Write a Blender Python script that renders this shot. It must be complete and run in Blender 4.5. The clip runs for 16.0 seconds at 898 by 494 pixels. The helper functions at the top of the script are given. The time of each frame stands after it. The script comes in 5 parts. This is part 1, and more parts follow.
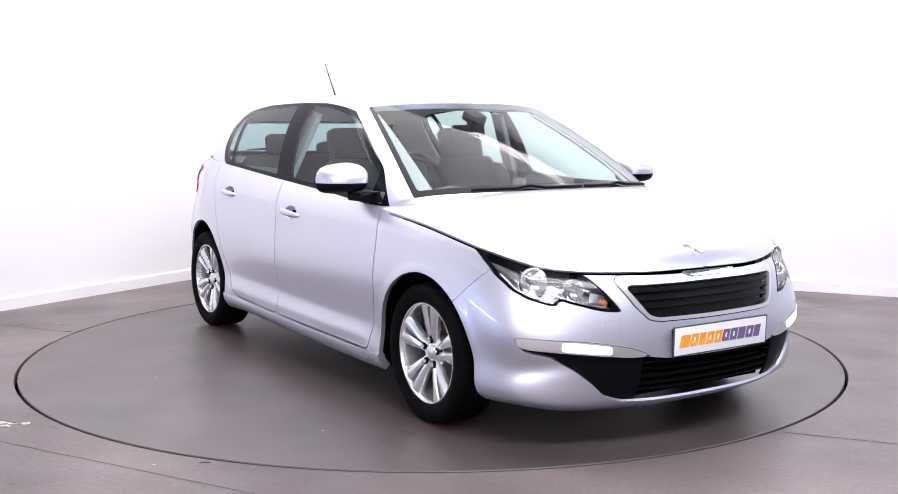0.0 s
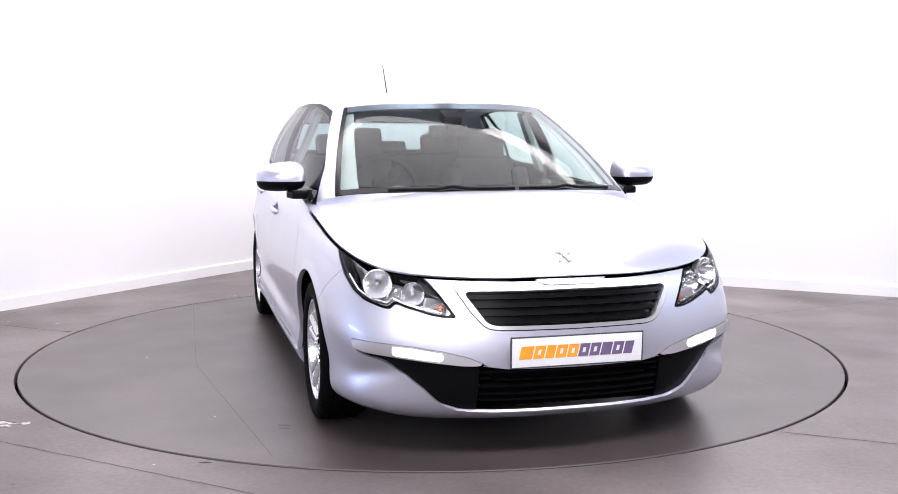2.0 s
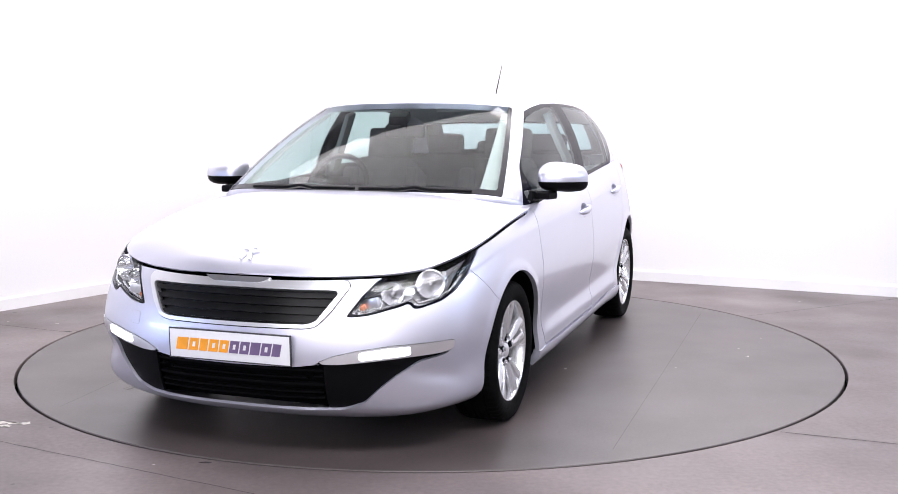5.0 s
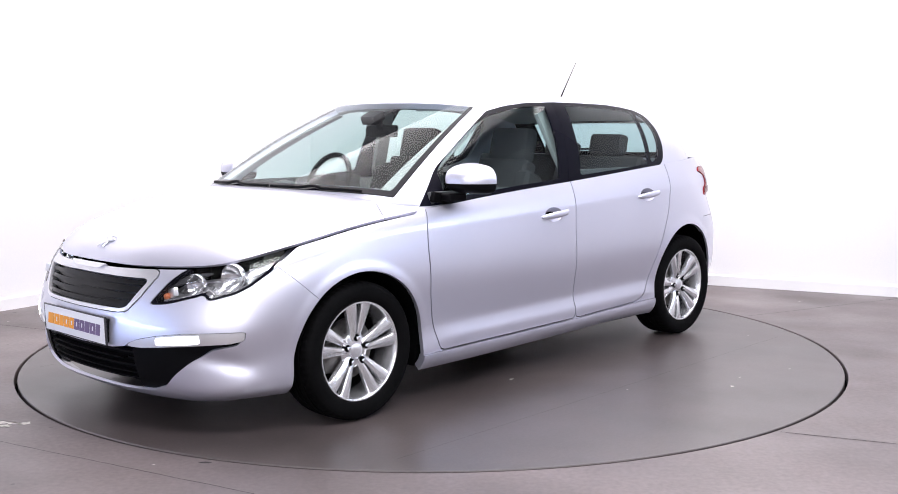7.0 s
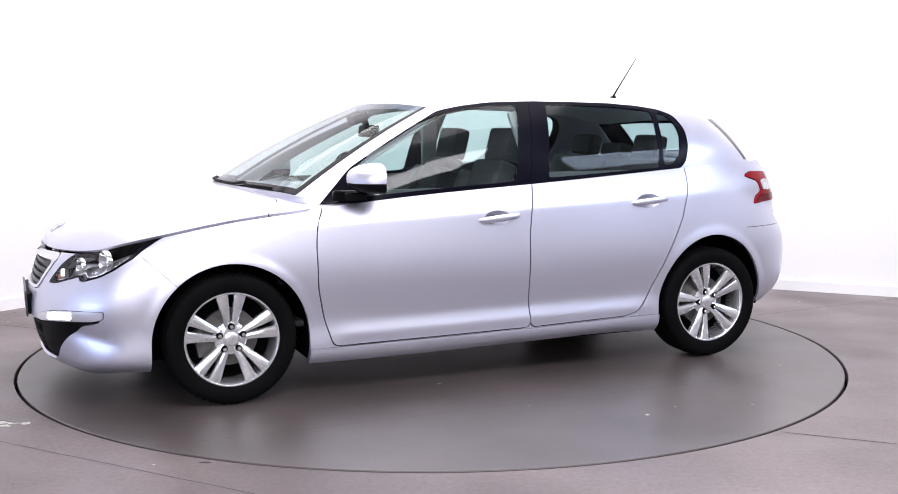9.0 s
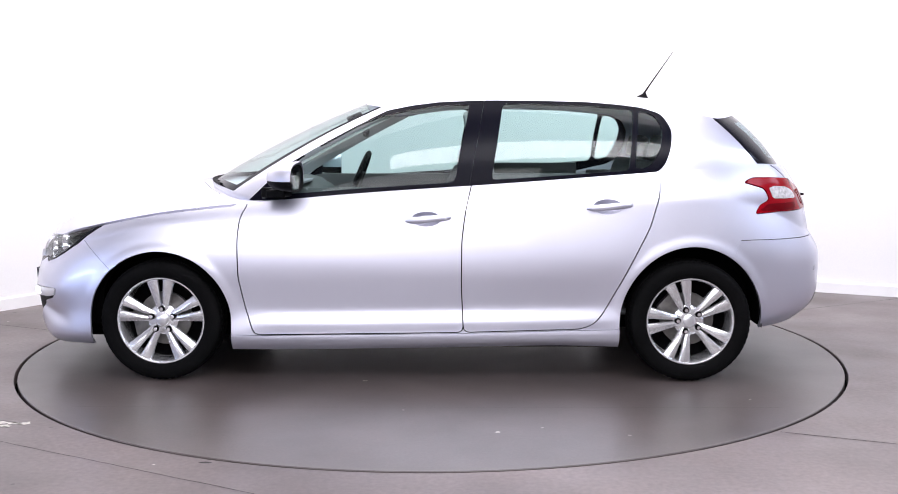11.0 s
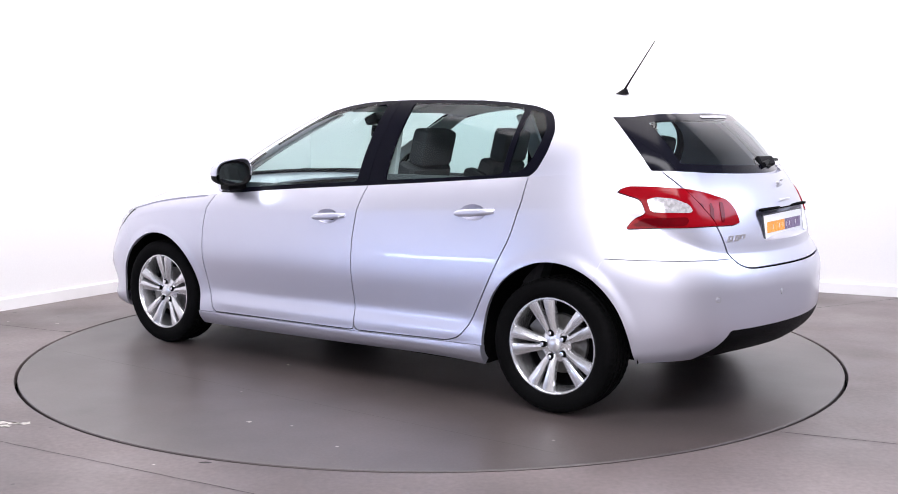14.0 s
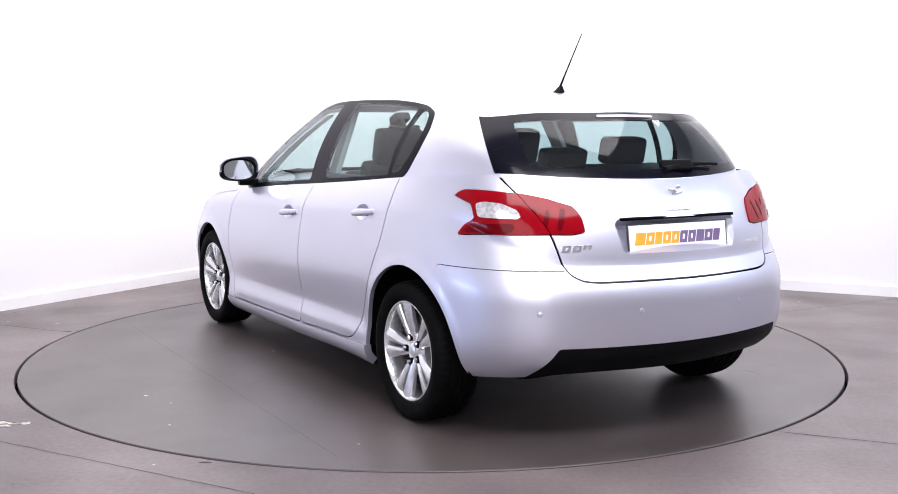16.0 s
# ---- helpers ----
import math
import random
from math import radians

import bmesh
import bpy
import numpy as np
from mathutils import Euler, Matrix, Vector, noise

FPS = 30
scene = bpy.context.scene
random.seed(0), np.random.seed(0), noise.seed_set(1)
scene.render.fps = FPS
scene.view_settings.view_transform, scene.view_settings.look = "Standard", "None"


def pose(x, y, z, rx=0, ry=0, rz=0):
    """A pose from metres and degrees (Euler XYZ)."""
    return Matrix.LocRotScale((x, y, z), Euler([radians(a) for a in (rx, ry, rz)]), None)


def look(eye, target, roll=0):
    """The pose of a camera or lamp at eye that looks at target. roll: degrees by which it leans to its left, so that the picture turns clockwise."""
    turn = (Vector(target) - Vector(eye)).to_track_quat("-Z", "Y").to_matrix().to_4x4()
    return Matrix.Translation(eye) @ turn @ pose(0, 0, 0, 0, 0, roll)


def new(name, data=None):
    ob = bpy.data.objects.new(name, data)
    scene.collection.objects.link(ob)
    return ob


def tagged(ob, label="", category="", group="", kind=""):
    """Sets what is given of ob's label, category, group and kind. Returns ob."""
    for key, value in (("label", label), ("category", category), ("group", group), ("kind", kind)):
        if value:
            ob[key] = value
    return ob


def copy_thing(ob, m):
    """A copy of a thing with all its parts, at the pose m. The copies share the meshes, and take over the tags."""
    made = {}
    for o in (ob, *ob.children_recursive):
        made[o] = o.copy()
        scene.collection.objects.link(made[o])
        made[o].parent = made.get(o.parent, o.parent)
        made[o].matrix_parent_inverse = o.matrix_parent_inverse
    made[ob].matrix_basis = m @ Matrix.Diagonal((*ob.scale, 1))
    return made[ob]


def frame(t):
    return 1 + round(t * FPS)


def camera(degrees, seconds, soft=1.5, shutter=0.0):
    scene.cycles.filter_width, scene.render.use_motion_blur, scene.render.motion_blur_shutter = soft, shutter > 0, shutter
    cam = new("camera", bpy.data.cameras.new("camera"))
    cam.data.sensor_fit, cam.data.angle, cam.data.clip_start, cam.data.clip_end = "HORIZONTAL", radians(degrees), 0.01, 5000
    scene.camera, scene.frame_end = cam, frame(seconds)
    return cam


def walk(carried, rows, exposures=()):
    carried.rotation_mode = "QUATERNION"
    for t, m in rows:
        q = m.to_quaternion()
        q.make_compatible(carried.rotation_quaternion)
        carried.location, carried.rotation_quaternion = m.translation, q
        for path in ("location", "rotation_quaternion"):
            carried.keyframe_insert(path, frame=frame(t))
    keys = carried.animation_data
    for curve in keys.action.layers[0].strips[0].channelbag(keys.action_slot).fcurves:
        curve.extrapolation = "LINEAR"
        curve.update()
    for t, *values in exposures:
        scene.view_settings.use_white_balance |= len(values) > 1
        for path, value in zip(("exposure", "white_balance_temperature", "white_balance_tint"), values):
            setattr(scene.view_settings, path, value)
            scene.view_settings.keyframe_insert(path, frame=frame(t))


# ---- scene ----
# Camera: it stands still in front of the turntable.
cam = camera(46.55, 16.0, soft=0.9)
VIEW = pose(0.0, -5.952, 1.260, 90 - 6.584, 0.0, -0.864)
walk(cam, [(0.0, VIEW), (16.0, VIEW)])

# Light: a white-walled studio with a soft box overhead; unseen fill lamps are added.
world = bpy.data.worlds.new("studio_world")
scene.world = world
world.use_nodes = True
world.node_tree.nodes["Background"].inputs[0].default_value = (0.9, 0.92, 1.0, 1)
world.node_tree.nodes["Background"].inputs[1].default_value = 0.05
scene.view_settings.exposure = 0.0


def area_lamp(name, where, target, size_x, size_y, watts, colour=(1, 0.955, 0.98)):
    lamp = bpy.data.lights.new(name, "AREA")
    lamp.shape, lamp.size, lamp.size_y, lamp.energy, lamp.color = "RECTANGLE", size_x, size_y, watts, colour
    ob = new(name, lamp)
    ob.matrix_world = look(where, target)
    return ob


area_lamp("softbox_top", (0.0, 0.1, 3.95), (0.0, 0.11, 0), 4.8, 3.6, 210)
# Four unseen fill lamps, added to brighten the walls and the car's flanks.
area_lamp("fill_wall_a", (-2.2, 1.2, 3.85), (-2.8, 2.4, 1.4), 2.5, 0.8, 22)
area_lamp("fill_wall_b", (2.0, 1.4, 3.85), (2.6, 2.8, 1.3), 2.5, 0.8, 58)
area_lamp("fill_front", (1.2, -3.9, 3.9), (0.3, 0.2, 0.6), 4.2, 1.5, 285, (0.95, 0.94, 1.0))
area_lamp("fill_rear", (-1.5, -6.9, 2.5), (0.0, 0.2, 0.6), 4.8, 2.6, 165, (0.95, 0.94, 1.0))
area_lamp("cool_panel_low", (-3.6, -2.6, 0.62), (-0.9, -0.8, 0.5), 1.6, 0.12, 15, (0.42, 0.58, 1.0))
area_lamp("cool_panel_high", (4.6, -1.9, 2.8), (0.3, 0, 0.9), 2.6, 0.8, 60, (0.62, 0.74, 1.0))


# ---- materials ----
def material(name, colour=(0.5, 0.5, 0.5), rough=0.5, metal=0.0, coat=0.0, coat_rough=0.03, spec=0.5, emit=0.0,
             grain=0.0, grain_scale=60.0, stain=0.0, stain_scale=2.0, bump=0.0, bump_scale=200.0, rough_vary=0.0):
    """A principled material whose colour and gloss vary at two scales, with a fine relief."""
    m = bpy.data.materials.new(name)
    m.use_nodes = True
    nodes, links = m.node_tree.nodes, m.node_tree.links
    b = nodes["Principled BSDF"]
    b.inputs["Base Color"].default_value = (*colour, 1)
    b.inputs["Roughness"].default_value = rough
    b.inputs["Metallic"].default_value = metal
    b.inputs["Coat Weight"].default_value = coat
    b.inputs["Coat Roughness"].default_value = coat_rough
    b.inputs["Specular IOR Level"].default_value = spec
    if emit:
        b.inputs["Emission Color"].default_value = (*colour, 1)
        b.inputs["Emission Strength"].default_value = emit
    place = nodes.new("ShaderNodeTexCoord")

    def field(scale, detail, low, high):
        tex = nodes.new("ShaderNodeTexNoise")
        tex.inputs["Scale"].default_value, tex.inputs["Detail"].default_value = scale, detail
        links.new(place.outputs["Object"], tex.inputs["Vector"])
        span = nodes.new("ShaderNodeMapRange")
        span.inputs["From Min"].default_value, span.inputs["From Max"].default_value = 0.3, 0.7
        span.inputs["To Min"].default_value, span.inputs["To Max"].default_value = low, high
        links.new(tex.outputs["Fac"], span.inputs["Value"])
        return span.outputs["Result"]

    if grain or stain:
        a, c = field(grain_scale, 4, 1 - grain, 1 + grain), field(stain_scale, 5, 1 - stain, 1 + stain)
        both = nodes.new("ShaderNodeMath")
        both.operation = "MULTIPLY"
        links.new(a, both.inputs[0])
        links.new(c, both.inputs[1])
        tint = nodes.new("ShaderNodeVectorMath")
        tint.operation = "SCALE"
        tint.inputs[0].default_value = colour
        links.new(both.outputs[0], tint.inputs["Scale"])
        links.new(tint.outputs[0], b.inputs["Base Color"])
    if rough_vary:
        links.new(field(stain_scale * 1.7, 6, rough - rough_vary, rough + rough_vary), b.inputs["Roughness"])
    if bump:
        relief = nodes.new("ShaderNodeBump")
        relief.inputs["Strength"].default_value, relief.inputs["Distance"].default_value = bump, 0.002
        links.new(field(bump_scale, 6, 0, 1), relief.inputs["Height"])
        links.new(relief.outputs[0], b.inputs["Normal"])
    return m


def glass(name, tint, gloss=1.0):
    """Thin tinted glass: clear straight through, with a mirror gloss by Fresnel."""
    m = bpy.data.materials.new(name)
    m.use_nodes = True
    nodes, links = m.node_tree.nodes, m.node_tree.links
    nodes.remove(nodes["Principled BSDF"])
    clear, shine, mix, rim, power, scale = (nodes.new("ShaderNode" + k) for k in ("BsdfTransparent", "BsdfGlossy", "MixShader", "LayerWeight", "Math", "Math"))
    clear.inputs[0].default_value = (*tint, 1)
    shine.inputs["Roughness"].default_value = 0.0
    rim.inputs["Blend"].default_value = 0.5
    power.operation, power.inputs[1].default_value = "POWER", 5.0
    scale.operation, scale.inputs[1].default_value, scale.inputs[2].default_value = "MULTIPLY_ADD", 0.85, 0.05 * gloss
    links.new(rim.outputs["Facing"], power.inputs[0])
    links.new(power.outputs[0], scale.inputs[0])
    links.new(scale.outputs[0], mix.inputs[0])
    links.new(clear.outputs[0], mix.inputs[1])
    links.new(shine.outputs[0], mix.inputs[2])
    links.new(mix.outputs[0], nodes["Material Output"].inputs["Surface"])
    return m


PAINT = material("silver_paint", (0.655, 0.655, 0.755), 0.43, 0.86, coat=0.7, coat_rough=0.02, grain=0.03, grain_scale=900, stain=0.012, stain_scale=3)
BLACK_GLOSS = material("black_gloss_trim", (0.004, 0.004, 0.008), 0.16, spec=0.16)
BLACK_TRIM = material("black_window_trim", (0.004, 0.004, 0.008), 0.25, spec=0.06)
LAMP_CHROME = material("lamp_chrome", (0.82, 0.82, 0.84), 0.16, 0.9, grain=0.12, grain_scale=60, bump=0.5, bump_scale=40)
LAMP_DARK = material("lamp_dark_bezel", (0.05, 0.05, 0.056), 0.35, 0.2, stain=0.1, stain_scale=12)
BLACK_PLASTIC = material("black_plastic", (0.0032, 0.0032, 0.004), 0.5, spec=0.07, grain=0.15, grain_scale=300, stain=0.1, bump=0.15, bump_scale=600)
GRILLE_BLACK = material("grille_black", (0.0025, 0.0025, 0.003), 0.3, spec=0.2, grain=0.1, grain_scale=200)
# Near-black: paints the shade in gaps, wheel wells and under the car.
VOID = material("shade_black", (0.002, 0.002, 0.0025), 0.9, spec=0.05)
CHROME = material("chrome", (0.86, 0.87, 0.9), 0.08, 1.0, stain=0.02)
SATIN = material("satin_chrome", (0.80, 0.80, 0.83), 0.30, 0.85, stain=0.03, stain_scale=8)
ALLOY = material("silver_alloy", (0.78, 0.78, 0.80), 0.27, 0.85, coat=0.4, grain=0.03, grain_scale=400, stain=0.04, stain_scale=12)
RUBBER = material("tyre_rubber", (0.0032, 0.0032, 0.0035), 0.7, spec=0.05, grain=0.2, grain_scale=120, stain=0.25, stain_scale=9, bump=0.2, bump_scale=400)
STEEL = material("brake_steel", (0.16, 0.155, 0.15), 0.45, 0.8, grain=0.1, grain_scale=80, stain=0.2, stain_scale=20)
WINDSCREEN = glass("windscreen_glass", (0.80, 0.90, 0.87), 0.5)
SIDE_GLASS = glass("side_glass", (0.66, 0.80, 0.78), 0.6)
REAR_GLASS = glass("rear_glass", (0.52, 0.64, 0.66))
LENS = glass("clear_lens", (0.95, 0.96, 0.97), 0.8)
RED = material("red_lens", (0.235, 0.002, 0.007), 0.10, spec=0.16, stain=0.08, stain_scale=14)
RED_DARK = material("dark_red_lens", (0.11, 0.001, 0.004), 0.12, spec=0.12, stain=0.1, stain_scale=14)
WHITE_LENS = material("white_lens", (0.60, 0.58, 0.60), 0.15, 0.4, coat=0.6, grain=0.3, grain_scale=70)
REFLECTOR = material("bright_reflector", (0.88, 0.88, 0.9), 0.12, 0.9, stain=0.05, stain_scale=40, bump=0.4, bump_scale=35)
AMBER = material("amber_bulb", (0.50, 0.15, 0.06), 0.3)
LAMP_HOUSING = material("lamp_housing", (0.50, 0.50, 0.53), 0.3, 0.35, stain=0.1, stain_scale=12)
DAYLIGHT_LED = material("running_light", (0.92, 0.95, 1.0), 0.3, emit=9.0)
BRAKE_STRIP = material("brake_strip", (0.5, 0.48, 0.5), 0.2, grain=0.3, grain_scale=160)
HEADLINING = material("roof_lining", (0.68, 0.69, 0.69), 0.85, grain=0.04, grain_scale=300, stain=0.03)
FABRIC = material("seat_fabric", (0.042, 0.042, 0.048), 0.9, grain=0.25, grain_scale=260, stain=0.1, stain_scale=6, bump=0.3, bump_scale=500)
TRIM_GREY = material("interior_grey", (0.36, 0.38, 0.38), 0.7, grain=0.05, grain_scale=200, stain=0.05)
DASH = material("dashboard_plastic", (0.07, 0.075, 0.08), 0.55, grain=0.1, grain_scale=300, stain=0.06, bump=0.2, bump_scale=500)
PLATE_WHITE = material("plate_white", (0.82, 0.82, 0.84), 0.3, grain=0.02, stain=0.02)
ORANGE = material("orange_print", (0.90, 0.36, 0.03), 0.4, stain=0.12, stain_scale=9)
PURPLE = material("purple_print", (0.16, 0.11, 0.22), 0.4, stain=0.12, stain_scale=9)
MIRROR = material("mirror_glass", (0.75, 0.8, 0.82), 0.02, 1.0)
WALL_PAINT = material("white_wall_paint", (0.80, 0.79, 0.80), 0.85, grain=0.012, grain_scale=90, stain=0.015, stain_scale=0.8, bump=0.08, bump_scale=120)
SKIRTING = material("white_gloss_skirting", (0.82, 0.81, 0.82), 0.4, stain=0.03, stain_scale=3)
CEILING = material("ceiling_paint", (0.34, 0.34, 0.35), 0.9, stain=0.03)
FLOOR = material("sealed_grey_floor", (0.146, 0.120, 0.119), 0.42, spec=0.4, grain=0.13, grain_scale=45, stain=0.34, stain_scale=1.0, bump=0.05, bump_scale=150, rough_vary=0.10)
DECK = material("turntable_deck", (0.069, 0.055, 0.053), 0.37, spec=1.0, grain=0.14, grain_scale=70, stain=0.24, stain_scale=1.6, bump=0.04, bump_scale=180, rough_vary=0.03)
SEAM = material("dark_joint", (0.03, 0.027, 0.026), 0.8, grain=0.3, grain_scale=30)
SCUFF = material("pale_scuff", (0.55, 0.52, 0.48), 0.7, grain=0.3, grain_scale=60)
SCUFF_DARK = material("dark_scuff", (0.09, 0.08, 0.078), 0.6, grain=0.3, grain_scale=60)


# ---- mesh tools ----
def mesh_of(name, verts, faces, mat, smooth=True, sharp=40):
    me = bpy.data.meshes.new(name)
    me.from_pydata([tuple(map(float, v)) for v in verts], [], [tuple(map(int, f)) for f in faces])
    me.materials.append(mat)
    me.validate()
    if smooth:
        me.shade_smooth()
        me.set_sharp_from_angle(angle=radians(sharp))
    return me


def part(name, bm, mat, parent=None, label="", m=None, smooth=True, sharp=40):
    """Links a bmesh, or a pair of vertices and faces, as one mesh object under its thing."""
    if isinstance(bm, tuple):
        me = mesh_of(name, bm[0], bm[1], mat, smooth, sharp)
    else:
        me = bpy.data.meshes.new(name)
        bm.to_mesh(me)
        bm.free()
        me.materials.append(mat)
        if smooth:
            me.shade_smooth()
            me.set_sharp_from_angle(angle=radians(sharp))
    ob = new(name, me)
    ob.parent = parent
    if m is not None:
        ob.matrix_basis = m
    if label:
        ob["label"] = label
    return ob


def box(sx, sy, sz, bevel=0.0, segments=2, m=None):
    bm = bmesh.new()
    bmesh.ops.create_cube(bm, size=1)
    bmesh.ops.scale(bm, vec=(sx, sy, sz), verts=bm.verts)
    if bevel:
        bmesh.ops.bevel(bm, geom=list(bm.edges), offset=bevel, segments=segments, affect="EDGES", profile=0.7)
    if m is not None:
        bmesh.ops.transform(bm, matrix=m, verts=bm.verts)
    return bm


def join(*parts):
    """One bmesh from several."""
    out = bmesh.new()
    for b in parts:
        me = bpy.data.meshes.new("tmp")
        b.to_mesh(me)
        b.free()
        out.from_mesh(me)
        bpy.data.meshes.remove(me)
    return out


def lathe(profile, steps=64, axis="Y"):
    """Vertices and faces of a profile of (radius, height) turned about an axis."""
    verts, faces, n = [], [], len(profile)
    for i in range(steps):
        c, s = math.cos(2 * math.pi * i / steps), math.sin(2 * math.pi * i / steps)
        for r, h in profile:
            verts.append((r * c, h, -r * s) if axis == "Y" else (r * c, r * s, h))
    for i in range(steps):
        j = (i + 1) % steps
        for k in range(n - 1):
            faces.append((i * n + k, j * n + k, j * n + k + 1, i * n + k + 1))
    return verts, faces


def tube(points, radius, steps=8, taper=None):
    """Vertices and faces of a round bar along points, closed at the ends."""
    pts = [Vector(q) for q in points]
    verts, faces = [], []
    for i, q in enumerate(pts):
        d = (pts[min(i + 1, len(pts) - 1)] - pts[max(i - 1, 0)]).normalized()
        side = d.cross(Vector((0.3, 0.2, 0.93))).normalized()
        up = side.cross(d)
        r = radius if taper is None else radius + (taper - radius) * i / (len(pts) - 1)
        for k in range(steps):
            w = 2 * math.pi * k / steps
            verts.append(q + side * (r * math.cos(w)) + up * (r * math.sin(w)))
    for i in range(len(pts) - 1):
        for k in range(steps):
            j = (k + 1) % steps
            faces.append((i * steps + k, i * steps + j, (i + 1) * steps + j, (i + 1) * steps + k))
    faces += [tuple(range(steps))[::-1], tuple((len(pts) - 1) * steps + k for k in range(steps))]
    return verts, faces


def spline(xs, ys, at):
    """Natural cubic through (xs, ys), ys of any width, at the places given."""
    xs, ys, at = np.asarray(xs, float), np.asarray(ys, float), np.asarray(at, float)
    flat = ys.reshape(len(xs), -1)
    n, h = len(xs), np.diff(xs)
    A, b = np.eye(n), np.zeros_like(flat)
    for i in range(1, n - 1):
        A[i, i - 1:i + 2] = h[i - 1], 2 * (h[i - 1] + h[i]), h[i]
        b[i] = 6 * ((flat[i + 1] - flat[i]) / h[i] - (flat[i] - flat[i - 1]) / h[i - 1])
    m2 = np.linalg.solve(A, b)
    i = np.clip(np.searchsorted(xs, at) - 1, 0, n - 2)
    w = (at - xs[i])[:, None]
    hi = h[i][:, None]
    u = hi - w
    out = (m2[i] * u ** 3 + m2[i + 1] * w ** 3) / (6 * hi) + (flat[i] / hi - m2[i] * hi / 6) * u + (flat[i + 1] / hi - m2[i + 1] * hi / 6) * w
    return out.reshape((len(at),) + ys.shape[1:])


def rounded(points, r=0.02, n=4):
    """A closed outline with its corners rounded."""
    pts, out = [np.array(q, float) for q in points], []
    for i, q in enumerate(pts):
        a, b = pts[i - 1] - q, pts[(i + 1) % len(pts)] - q
        k = min(r, 0.45 * np.linalg.norm(a), 0.45 * np.linalg.norm(b))
        a, b = q + a / np.linalg.norm(a) * k, q + b / np.linalg.norm(b) * k
        for t in np.linspace(0, 1, n):
            out.append((1 - t) ** 2 * a + 2 * t * (1 - t) * q + t * t * b)
    return np.array(out)


def inside(poly, P):
    """Signed distance to a closed outline, positive inside."""
    poly = np.asarray(poly)
    d, sign = np.full(len(P), 1e9), np.ones(len(P), bool)
    for a, b in zip(poly, np.roll(poly, -1, 0)):
        e, w = b - a, P - a
        t = np.clip(w @ e / max(e @ e, 1e-12), 0, 1)
        d = np.minimum(d, ((w - t[:, None] * e) ** 2).sum(1))
        c1, c2 = P[:, 1] >= a[1], P[:, 1] < b[1]
        c3 = e[0] * w[:, 1] > e[1] * w[:, 0]
        sign ^= (c1 & c2 & c3) | (~c1 & ~c2 & ~c3)
    return np.where(sign, -1, 1) * np.sqrt(d)


